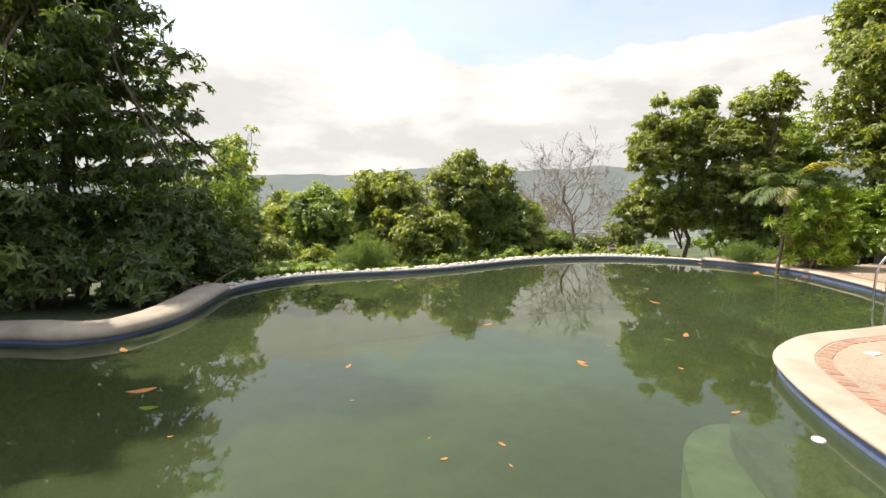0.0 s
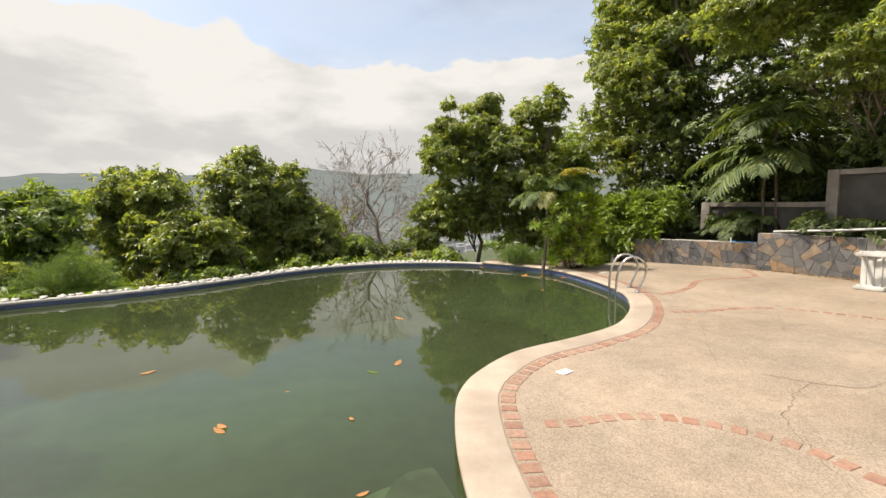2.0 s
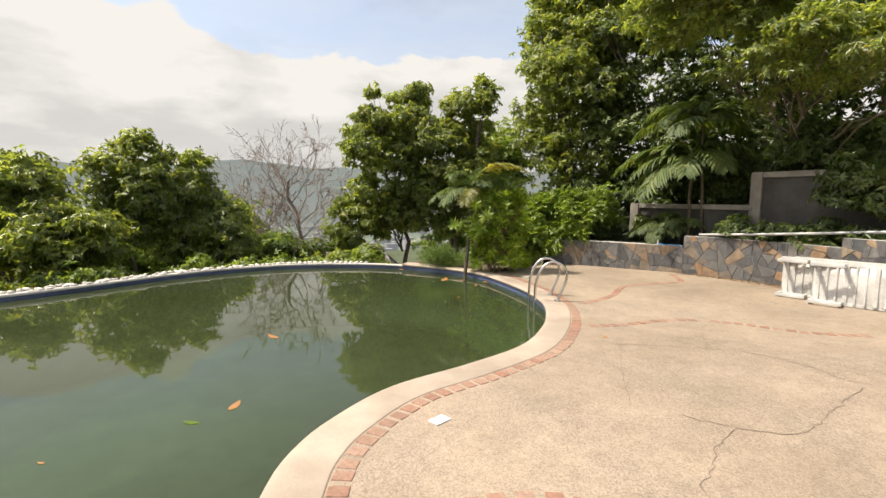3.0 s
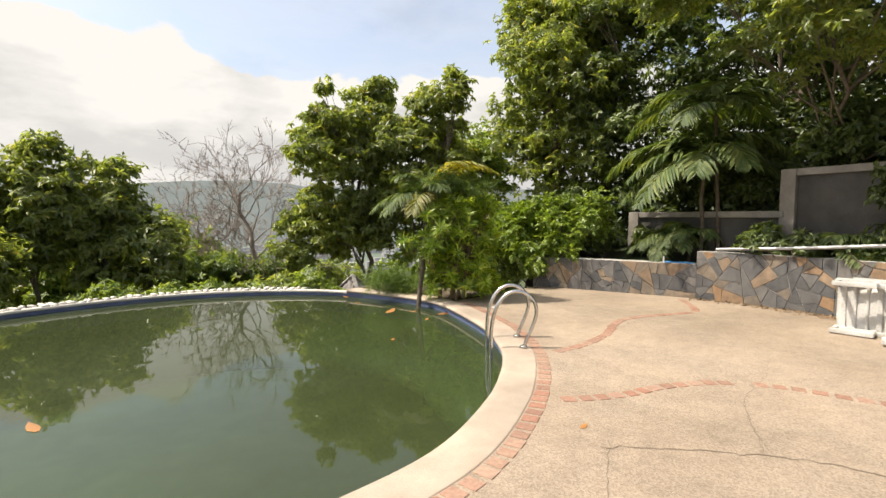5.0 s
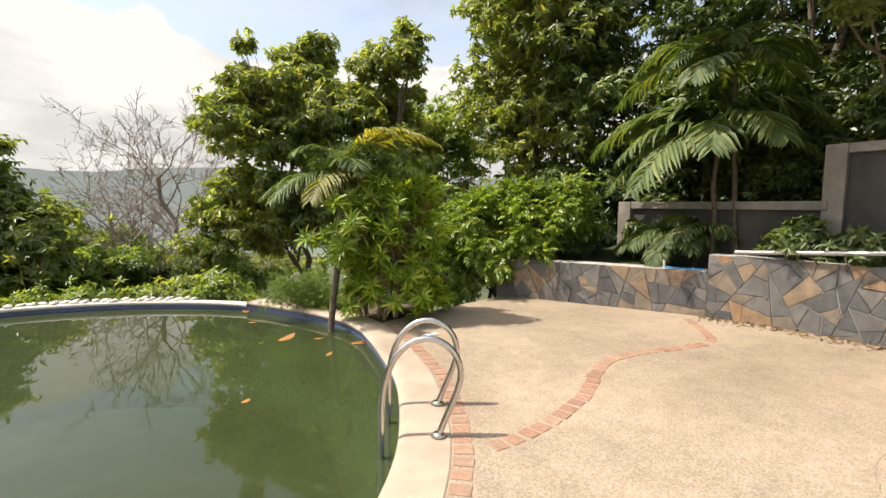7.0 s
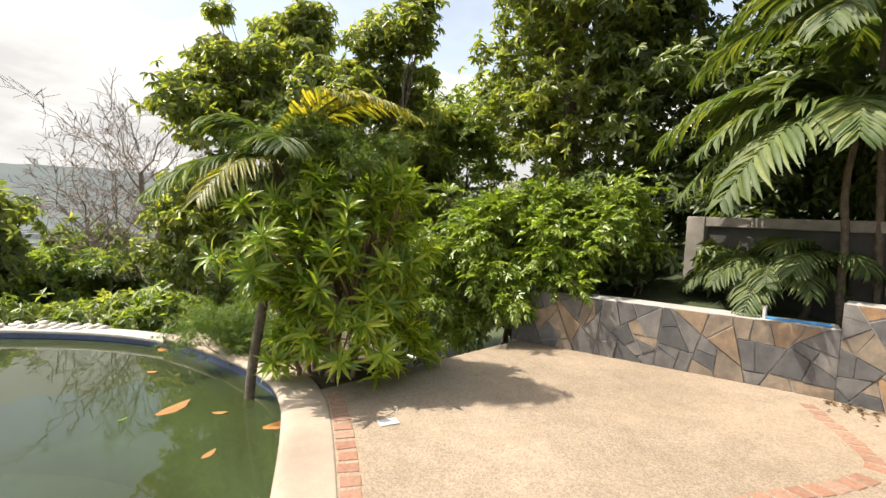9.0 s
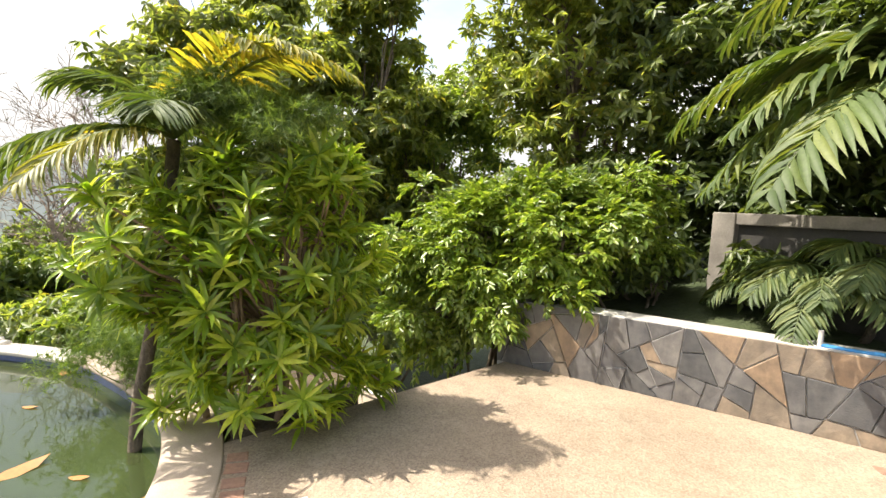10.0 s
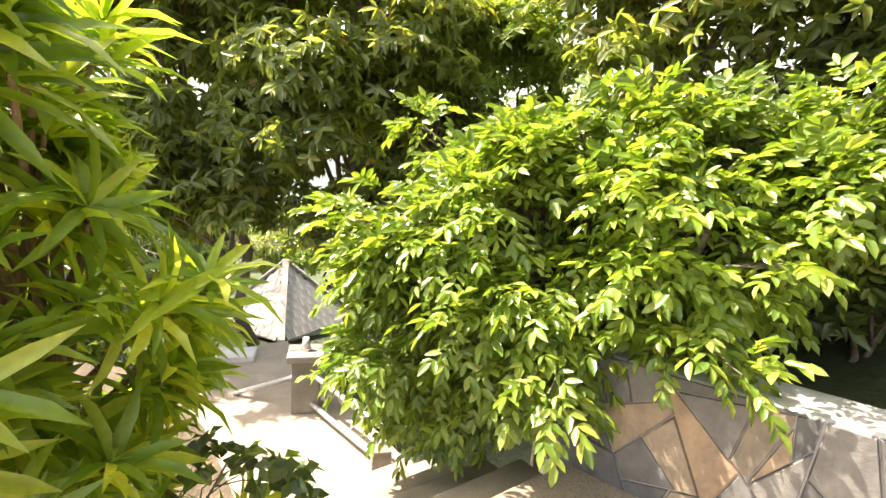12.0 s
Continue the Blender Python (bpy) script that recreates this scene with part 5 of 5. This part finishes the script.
def sword_shrub(place, heads, seed, label, leaf=0.185, count=33, stems=9, width=0.165):
    """Bare pale stems forking up to heads of long glossy leaves. heads: rows of x, y, z."""
    rng = np.random.default_rng(seed)
    place, heads = np.asarray(place, float), np.asarray(heads, float)
    heads = heads[np.argsort(np.arctan2(heads[:, 1] - place[1], heads[:, 0] - place[0]))]
    ob = thing("sword_leaf_shrub", place, label, "shrub")
    for k in range(stems):
        turned = -math.pi + 2 * math.pi * (k + 0.5) / stems
        foot = np.r_[math.cos(turned) * 0.16 + rng.normal() * 0.05, math.sin(turned) * 0.16 + rng.normal() * 0.05, -0.1]
        mid = np.r_[foot[:2] * 1.6 + rng.normal(size=2) * 0.05, rng.uniform(0.35, 0.7)]
        runs = [(bend_run(foot, mid, 0, rng, 5), np.linspace(0.026, 0.018, 5))]
        for h in heads[len(heads) * k // stems:len(heads) * (k + 1) // stems]:
            runs.append((bend_run(mid, h - place - (0, 0, 0.03), 0.05, rng, 5), np.linspace(0.014, 0.006, 5)))
        tubes("stem", runs, M["bark_pale"], ob, sides=6)
    axis = (heads - place) * (0.9, 0.9, 0.25) + np.array((0, 0, 0.5)) + 0.25 * rng.normal(size=heads.shape)
    axis = unit(axis)
    at = np.concatenate([heads - place - axis * s for s in (0.0, 0.05, 0.11)])
    ax = np.concatenate([axis] * 3)
    p, d, up = rosettes(rng, at, ax, count // 3, 25, 92)
    d[:, 2] -= 0.08 * rng.uniform(0, 1, len(d))
    size = leaf * rng.uniform(0.7, 1.2, len(p))
    leaves("foliage", p, d, up, size, size * width, SWORD, M["leaf_sword"], ob)
    return ob


rng = np.random.default_rng(95)
rows = []
for k in range(185):
    a, u = rng.uniform(0, 2 * math.pi), rng.uniform(0.35, 1.0) ** 0.4
    h = rng.uniform(0.04, 1.0)
    wide = 0.70 * (1 - 0.5 * max(0.0, h - 0.45)) * (1 + 0.28 * math.sin(3 * a + 5 * h) * math.cos(7 * h + a)) * rng.uniform(0.85, 1.12)
    rows.append((8.86 + math.cos(a) * u * wide, 11.0 + math.sin(a) * u * wide * 0.8, 0.06 + 1.80 * h))
sword_shrub((8.80, 11.18, -0.02), rows, 95, "big glossy sword-leaved shrub with pale forked stems")
rows = [(8.20 + rng.normal() * 0.22, 10.78 + rng.normal() * 0.18, rng.uniform(0.85, 1.6)) for _ in range(30)]
sword_shrub((8.58, 11.2, -0.02), rows, 96, "leaning sword-leaved shrub reaching over the pool", stems=4)

# young palm at the water's edge with yellowing fronds and a feathery fern in it
palm = thing("young_palm", (8.0, 11.08, -0.12), "young palm with yellowing fronds leaning from the pool edge", "palm")
rng = np.random.default_rng(97)
tubes("trunk", [(curve([(0.0, 0, -0.1), (0.03, 0.0, 0.3), (0.10, 0.03, 0.8), (0.16, 0.08, 1.4), (0.20, 0.12, 1.98)], 0.12), np.array(0.042))], M["palm_bark"], palm, "shaggy dark trunk", 9)
tip = np.array((0.20, 0.12, 2.0))
for a, e, size, mat in ((-42, 1.35, 1.75, "leaf_gold"), (-33, 1.15, 1.85, "leaf_gold"), (-50, 1.6, 1.55, "leaf_gold"), (15, 1.0, 1.1, "leaf_palm"), (-90, 0.8, 0.8, "leaf_palm"), (172, 0.25, 1.0, "leaf_palm"), (205, 0.2, 1.05, "leaf_palm"),
                        (188, 1.3, 1.0, "leaf_palm"), (160, 1.8, 0.85, "leaf_palm"), (232, 0.15, 0.9, "leaf_gold"), (100, 0.9, 1.0, "leaf_palm"), (60, 1.0, 1.0, "leaf_palm")):
    frond("frond", tip, (math.cos(radians(a)), math.sin(radians(a)), e), size, 30, 0.30, mat, palm, rng, arch=1.1, width=0.026)


def feathery(place, rows, seed, label, n=900, leaf=0.05, kids=9, name="feathery_fern"):
    """Wispy green sprays of thread-like leaves."""
    rng = np.random.default_rng(seed)
    place, rows = np.asarray(place, float), np.asarray(rows, float)
    ob = thing(name, place, label, "fern")
    runs = []
    for k, c in enumerate(rows):
        runs.append((bend_run((0, 0, 0), c[:3] - place, 0.12, rng, 5), np.linspace(0.006, 0.002, 5)))
    tubes("stalks", runs, M["leaf_fern"], ob, sides=3)
    which = rng.integers(0, len(rows), n)
    c = rows[which, :3] - place + rng.normal(size=(n, 3)) * rows[which, 3:] * 0.55
    p, d, up = rosettes(rng, c, rng.normal(size=(n, 3)) + (0, 0, 0.6), kids, 30, 110)
    size = leaf * rng.uniform(0.6, 1.4, len(p))
    leaves("sprays", p, d, up, size, 0.0062, NEEDLE, M["leaf_fern"], ob)
    return ob


rng = np.random.default_rng(98)
feathery((8.3, 11.2, 1.0), [(8.45 + 0.34 * s + rng.normal() * 0.08, 10.95 - 0.2 * s + rng.normal() * 0.12, 2.10 - 0.10 * s * s + rng.normal() * 0.04, 0.17, 0.17, 0.08) for s in np.linspace(-1.1, 1.3, 18)], 98, "wispy feathery fern climbing through the young palm", 2400, 0.06)
feathery((7.85, 12.1, -0.25), [(7.98 + rng.normal() * 0.2, 12.0 + rng.normal() * 0.3, 0.22 + rng.normal() * 0.12, 0.2, 0.2, 0.16) for _ in range(18)], 99, "low soft feathery fern on the pool edge", 2600, 0.06)
feathery((-2.0, 11.7, -0.5), [(-1.9 + rng.normal() * 0.3, 11.7 + rng.normal() * 0.25, 0.15 + rng.normal() * 0.2, 0.25, 0.25, 0.22) for _ in range(16)], 100, "soft feathery fern behind the overflow edge", 2200, 0.08)

# lime-green fern palms behind the overflow edge
for k, (x, y, s) in enumerate(((-4.0, 10.15, 0.95), (-3.35, 10.55, 0.8), (-2.5, 11.05, 0.75), (-1.35, 11.6, 0.95), (-4.6, 9.6, 0.7))):
    ob = thing("fern_palm", (x, y, gz(x, y)), "lime-green fern palm with arching fronds", "palm", "fern palms behind the pool")
    r = np.random.default_rng(200 + k)
    for b in range(7):
        a = b * 0.9 + r.normal() * 0.2
        frond("frond", (0, 0, 0.1), (math.cos(a), math.sin(a), 1.1), s * r.uniform(0.8, 1.1), 18, 0.22 * s + 0.08, "leaf_lime", ob, r, arch=0.9, width=0.03, stem="leaf_lime")

# feather palms behind the stone wall
def feather_palm(place, height, seed, label, fronds=15, size=1.9, lean=(0.1, 0.0), leaflet=0.30, width=0.030, spread=None):
    """Fronds about a thin trunk; spread: rows of heading, rise and length, where they are known one by one."""
    r = np.random.default_rng(seed)
    ob = thing("feather_palm", place, label, "palm", "palms behind the wall")
    tip = np.array((lean[0], lean[1], height))
    stem = np.linspace((0, 0, -0.1), tip, 9)
    stem[1:-1] += r.normal(size=(7, 3)) * 0.012
    tubes("trunk", [(stem, np.linspace(0.040, 0.030, 9))], M["palm_bark"], ob, "thin ringed trunk", 9)
    rows = spread or [(math.degrees(k * 2.39996 + r.normal() * 0.15), 1.6 - 1.3 * k / fronds, size * r.uniform(0.85, 1.1)) for k in range(fronds)]
    for a, e, long in rows:
        a = radians(90 - a)
        frond("frond", tip + (0, 0, r.uniform(-0.05, 0.12)), (math.cos(a), math.sin(a), e), long, 24, leaflet, "leaf_palm", ob, r, arch=1.4, width=width, keel=25)
    return ob


feather_palm((13.34, 9.62, 0.5), 2.15, 301, "feather palm with broad drooping fronds above the stone wall", lean=(0.16, 0.12), leaflet=0.52, width=0.066,
             spread=[(300, 0.55, 1.6), (275, 0.15, 1.6), (325, 0.7, 2.2), (345, 0.9, 1.8), (150, 0.85, 1.8), (165, 1.4, 1.4), (312, 0.1, 1.5), (140, 0.3, 1.6), (200, 0.5, 1.4), (120, 0.5, 1.6), (240, 0.35, 1.1), (60, 0.8, 1.4), (20, 0.7, 1.5), (310, 1.5, 1.2)])
feather_palm((13.58, 9.42, 0.5), 3.0, 302, "slender feather palm with arching fronds above the stone wall", lean=(0.05, 0.2), leaflet=0.46, width=0.058,
             spread=[(320, 1.1, 2.0), (335, 0.75, 2.1), (290, 1.0, 1.5), (262, 0.6, 1.4), (250, 2.6, 1.2), (150, 1.0, 1.3), (100, 0.7, 1.5), (45, 0.9, 1.4), (200, 1.0, 1.0)])
feather_palm((13.25, 10.3, 0.5), 0.45, 303, "young feather palm with low fronds behind the stone wall", 16, 1.05)
feather_palm((13.30, 10.75, 0.5), 0.35, 305, "low feather palm with spreading fronds behind the stone wall", 14, 0.75)
feather_palm((13.42, 9.98, 0.5), 0.6, 306, "low feather palm with spreading fronds behind the stone wall", 11, 0.8)
feather_palm((13.6, 7.4, 0.75), 0.25, 304, "small palm seedling in front of the concrete wall", 8, 0.6)
for k, (x, y) in enumerate(((13.45, 8.5), (13.62, 7.0), (13.55, 6.2), (13.5, 5.4), (13.3, 10.9), (13.6, 7.9), (12.75, 11.6), (12.6, 12.4), (13.1, 12.0))):
    tree((x, y, 0.5), crown(310 + k, (x, y, 0.95), (0.35, 0.4, 0.35), 8, 0.25), 0.13, "leaf_deep", "dark leafy shrub in the raised bed", "shrub", "shrub", seed=310 + k, whorls=24, trunk=0.02, stems=3, limbs=4, group="shrubs in the raised bed")

# ---- pool ladder ----
ladder = thing("pool_ladder", (7.91, 7.71, 0.014), "bent stainless steel pool ladder with two hoops", "pool ladder")
across = np.array((0.21, 0.45))
outward = np.array((0.906, -0.423))
for k in (0, 1):
    o = across * k
    prof = [(0.0, 0.0), (0.05, 0.13), (0.11, 0.28), (0.135, 0.41), (0.09, 0.54), (-0.03, 0.62), (-0.17, 0.605), (-0.28, 0.50), (-0.345, 0.33), (-0.365, 0.13), (-0.365, -0.3), (-0.365, -0.8), (-0.365, -1.2)]
    pts = curve([(o[0] + outward[0] * a, o[1] + outward[1] * a, h) for a, h in prof], 0.05)
    tubes("handrail", [(pts, 0.021)], M["steel"], ladder, sides=12)
    bm = bmesh.new()
    bmesh.ops.create_cone(bm, cap_ends=True, segments=20, radius1=0.052, radius2=0.030, depth=0.02, matrix=Matrix.Translation((o[0], o[1], 0.012)))
    part("flange", bm, M["steel"], ladder, "round foot flange", True)
for h in (-0.35, -0.62, -0.9):
    a = outward * -0.365
    m = Matrix.Translation((a[0] + across[0] / 2, a[1] + across[1] / 2, h)) @ Matrix.Rotation(math.atan2(across[1], across[0]), 4, "Z")
    part("tread", box_bm(0.48, 0.08, 0.025, m, 0.008), M["steel"], ladder)


# ---- stacked sun loungers on their sides ----
def sun_lounger():
    ob = thing("sun_lounger", (0, 0, 0), "white plastic sun lounger tipped on its side by the wall", "sun lounger", "stacked sun loungers")
    long, wide = 1.9, 0.70
    for h in (0.03, wide - 0.03):
        part("side_rail", box_bm(long, 0.13, 0.055, Matrix.Translation((0, 0, h - 0.0275)), 0.010), M["plastic"], ob)
    bow = lambda x: -0.11 * math.cos(math.pi * x / long) + 0.05
    xs = np.linspace(-long / 2 + 0.03, long / 2 - 0.03, 46)
    line = np.array([(x, bow(x) + 0.006 * math.sin(x * 60)) for x in xs])
    swept("bed_sheet", line, [(0.012, 0.05), (0.03, 0.2), (0.03, wide - 0.2), (0.012, wide - 0.05), (-0.012, wide - 0.05), (0.006, wide - 0.2), (0.006, 0.2), (-0.012, 0.05)], M["plastic"], ob, "bowed moulded sheet")
    for k in range(15):
        x = -long / 2 + 0.09 + k * (long - 0.18) / 14
        part("rib", box_bm(0.030 + 0.03 * (k % 3 == 0), 0.035, wide - 0.08, Matrix.Translation((x, bow(x) - 0.03, 0.04)), 0.010), M["plastic"], ob)
    for x in (-0.72, 0.66):
        for h in (0.012, wide - 0.075):
            bm = box_bm(0.44, 0.05, 0.06, Matrix.Translation((x, -0.30, h)), 0.012)
            box_bm(0.05, 0.30, 0.06, Matrix.Translation((x - 0.19, -0.16, h)), 0.012, bm)
            box_bm(0.05, 0.30, 0.06, Matrix.Translation((x + 0.19, -0.16, h)), 0.012, bm)
            part("leg", bm, M["plastic"], ob, "moulded leg frame")
    return ob


first = sun_lounger()
first.matrix_basis = pose(12.55, 5.95, 0.0, 0, 0, 105 + 180)
copy_thing(first, pose(12.75, 5.85, 0.0, 2, 0, 103 + 180))
copy_thing(first, pose(12.36, 5.35, 0.0, -3, 0, 109 + 180))

# ---- small things ----
pipe = tagged(tubes("loose_pipe", [(np.array([(12.98, 9.05, 0.93), (13.2, 7.8, 1.02), (13.3, 6.9, 1.10), (13.25, 5.6, 1.22)]), 0.028)], M["pipe"], sides=10), "long grey pipe lying along the stone wall", "pipe")
tap = thing("water_pipe", (12.62, 9.86, 0.62), "blue plastic water pipe with a grey standpipe on the wall", "water pipe")
tubes("standpipe", [(np.array([(0, 0, 0.0), (0, 0, 0.07), (0.0, 0.0, 0.14)]), 0.018)], M["plastic"], tap, "grey standpipe", 8)
tubes("hose", [(curve([(0.0, 0, 0.03), (0.1, -0.16, 0.025), (0.2, -0.3, 0.03), (0.26, -0.44, 0.03)], 0.05), 0.017)], M["blue"], tap, "blue pipe", 8)
for x, y, a in ((4.43, 4.66, 20), (8.92, 9.98, 5)):
    card = tagged(part("card", box_bm(0.14, 0.095, 0.008, Matrix(), 0.002), M["paper"]), "white card lying on the terrace", "card", "cards on the terrace")
    card.matrix_basis = pose(x, y, 0.002, 0, 0, a)


def single_leaf(x, y, z, size, mat, label, a, name="fallen_leaf"):
    ob = leaves(name, [(0, 0, 0.0)], [(math.cos(a), math.sin(a), 0.0)], [(0, 0, 1)], size, size * 0.42, (SWORD[0] * (1, 1, -0.35), SWORD[1]), M[mat], None)
    ob.location = (x, y, z)
    return tagged(ob, label, "leaf")


rng = np.random.default_rng(400)
FLOATING = [(-0.9, 4.62, 0.10), (-2.5, 4.12, 0.24), (-2.39, 3.71, 0.18), (-3.44, 5.12, 0.17), (3.65, 7.65, 0.2), (3.08, 5.73, 0.16), (2.87, 5.58, 0.12), (1.55, 4.68, 0.13), (1.49, 4.85, 0.13), (0.1, 2.95, 0.06),
            (0.5, 3.1, 0.07), (0.62, 6.28, 0.14), (2.36, 3.61, 0.08), (-0.71, 3.84, 0.04), (-0.04, 3.2, 0.03), (0.51, 2.84, 0.04), (-1.89, 3.23, 0.05), (7.35, 10.88, 0.3), (8.1, 10.44, 0.36), (7.74, 10.82, 0.12),
            (7.11, 10.84, 0.07), (7.09, 11.98, 0.12), (7.1, 12.66, 0.26), (7.73, 10.09, 0.12), (2.02, 5.34, 0.05), (2.46, 4.65, 0.08), (6.9, 9.2, 0.12)]
for k, (x, y, s) in enumerate(FLOATING):
    green = k in (2, 6, 20)
    single_leaf(x, y, WATER + 0.006, s, "leaf_lime" if green else "leaf_dry", "pale green leaf floating on the pool" if green else "orange-brown dead leaf floating on the pool", rng.uniform(0, 6.28))
disc = bmesh.new()
bmesh.ops.create_cone(disc, cap_ends=True, segments=18, radius1=0.045, radius2=0.04, depth=0.012)
ob = tagged(part("float_disc", disc, M["paper"]), "small white disc floating by the pool wall", "disc")
ob.location = (2.72, 3.19, WATER + 0.004)
single_leaf(7.1, 5.85, 0.006, 0.09, "leaf_dry", "dry pale leaf lying on the terrace", 0.4)
# brown litter along the wall's foot
at, d = [], []
for _ in range(420):
    i = rng.integers(0, len(WALL_MID) - 1)
    nn = normals2(WALL_MID)[i]
    p = WALL_MID[i] + nn * (0.03 + abs(rng.normal()) * 0.16)
    at.append((p[0], p[1], 0.006 + rng.uniform(0, 0.012)))
    d.append((*rng.normal(size=2), rng.normal() * 0.15))
lit = leaves("leaf_litter", at, d, np.tile((0, 0, 1.0), (len(at), 1)) + rng.normal(size=(len(at), 3)) * 0.3, rng.uniform(0.03, 0.09, len(at)), 0.028, BROAD, M["litter"], None)
tagged(lit, "dry brown leaf litter along the foot of the wall", "leaf litter", kind="stuff")


# leafy twig drooping by the steps
twig = tree((9.25, 10.98, 0.02), np.array([(9.52, 11.2, 0.54, 0.10, 0.10, 0.06), (9.64, 11.28, 0.47, 0.10, 0.08, 0.06), (9.74, 11.34, 0.37, 0.08, 0.08, 0.07), (9.79, 11.36, 0.25, 0.06, 0.06, 0.08)]), 0.065, "leaf_deep", "dark leafy twig drooping beside the steps", "creeper", "creeper", seed=801, whorls=9, count=4, trunk=0.008, top=(9.56, 11.22, 0.54), limbs=4, ratio=0.75)


# ---- cracks ----
def crack(points, seed, width=0.006):
    r = np.random.default_rng(seed)
    p = curve(points, 0.06)
    p = p + r.normal(size=p.shape) * 0.012
    nn = normals2(p)
    w = width * r.uniform(0.35, 1.2, len(p))
    v = np.r_[np.c_[p + nn * w[:, None] / 2, np.full(len(p), 0.0035)], np.c_[p - nn * w[:, None] / 2, np.full(len(p), 0.0035)]]
    n = len(p)
    f = [(i, i + 1, n + i + 1, n + i) for i in range(n - 1)]
    me = bpy.data.meshes.new("crack")
    me.from_pydata(v.tolist(), [], f)
    finish("crack", me, M["crack"], deck)


crack([(7.13, 5.62), (7.03, 5.52), (6.45, 4.93), (5.96, 4.39)], 1)
crack([(7.03, 5.60), (7.64, 5.26), (8.18, 4.81), (8.29, 4.3), (8.25, 3.86), (8.9, 3.2), (9.6, 2.9)], 2, 0.010)
crack([(6.12, 4.08), (6.28, 3.81), (6.64, 3.52), (7.34, 3.65), (8.15, 3.81)], 3, 0.010)
crack([(6.34, 3.76), (5.78, 3.54), (5.36, 3.28), (4.9, 2.6)], 4)
crack([(9.39, 6.01), (8.64, 5.71), (7.88, 5.11)], 5, 0.004)
crack([(8.69, 5.97), (8.54, 5.64), (8.21, 5.39), (7.96, 5.13)], 6, 0.003)
crack([(9.39, 6.01), (10.3, 6.4), (11.2, 6.2)], 7, 0.003)

# ---- stones and bricks ----
stone_wall("wall_3", WALL_LOW, 0.64, 501, "low wall of irregular dark slate and tan stone slabs")
stone_wall("wall_4", WALL_MID, 0.88, 502, "taller wall of irregular dark slate and tan stone slabs")
stone_wall("wall_5", WALL_HIGH, 1.06, 503, "tallest wall of irregular dark slate and tan stone slabs")
rng = np.random.default_rng(600)
edge = [POOL[i] + POOL_OUT[i] * 0.412 for i in ring_ids]
brick_row(edge[4:], 0.137, rng, 1.02, 0.92)
brick_row([(3.62, 3.84), (3.9, 3.76), (4.12, 3.75), (4.38, 3.71), (4.64, 3.585), (4.88, 3.36), (5.05, 3.12), (5.13, 2.85), (5.15, 2.56), (5.2, 2.3), (5.3, 1.9)], 0.148, rng, 0.95, 0.95, 0.04)
brick_row([(7.38, 6.31), (7.6, 6.25), (7.88, 6.21), (8.27, 6.21), (8.55, 6.18), (8.8, 6.1), (9.1, 5.93), (9.32, 5.70), (9.52, 5.37), (9.8, 5.0), (10.3, 4.7)], 0.14, rng, 0.95, 0.98, 0.03)
brick_row([(8.2, 7.47), (8.4, 7.5), (8.75, 7.61), (9.16, 7.8), (9.5, 8.03), (9.72, 8.2), (10.1, 8.42), (10.65, 8.48), (11.3, 8.42), (11.75, 8.5), (12.1, 8.85), (12.45, 9.3)], 0.135, rng, 1.0, 1.0, 0.02)
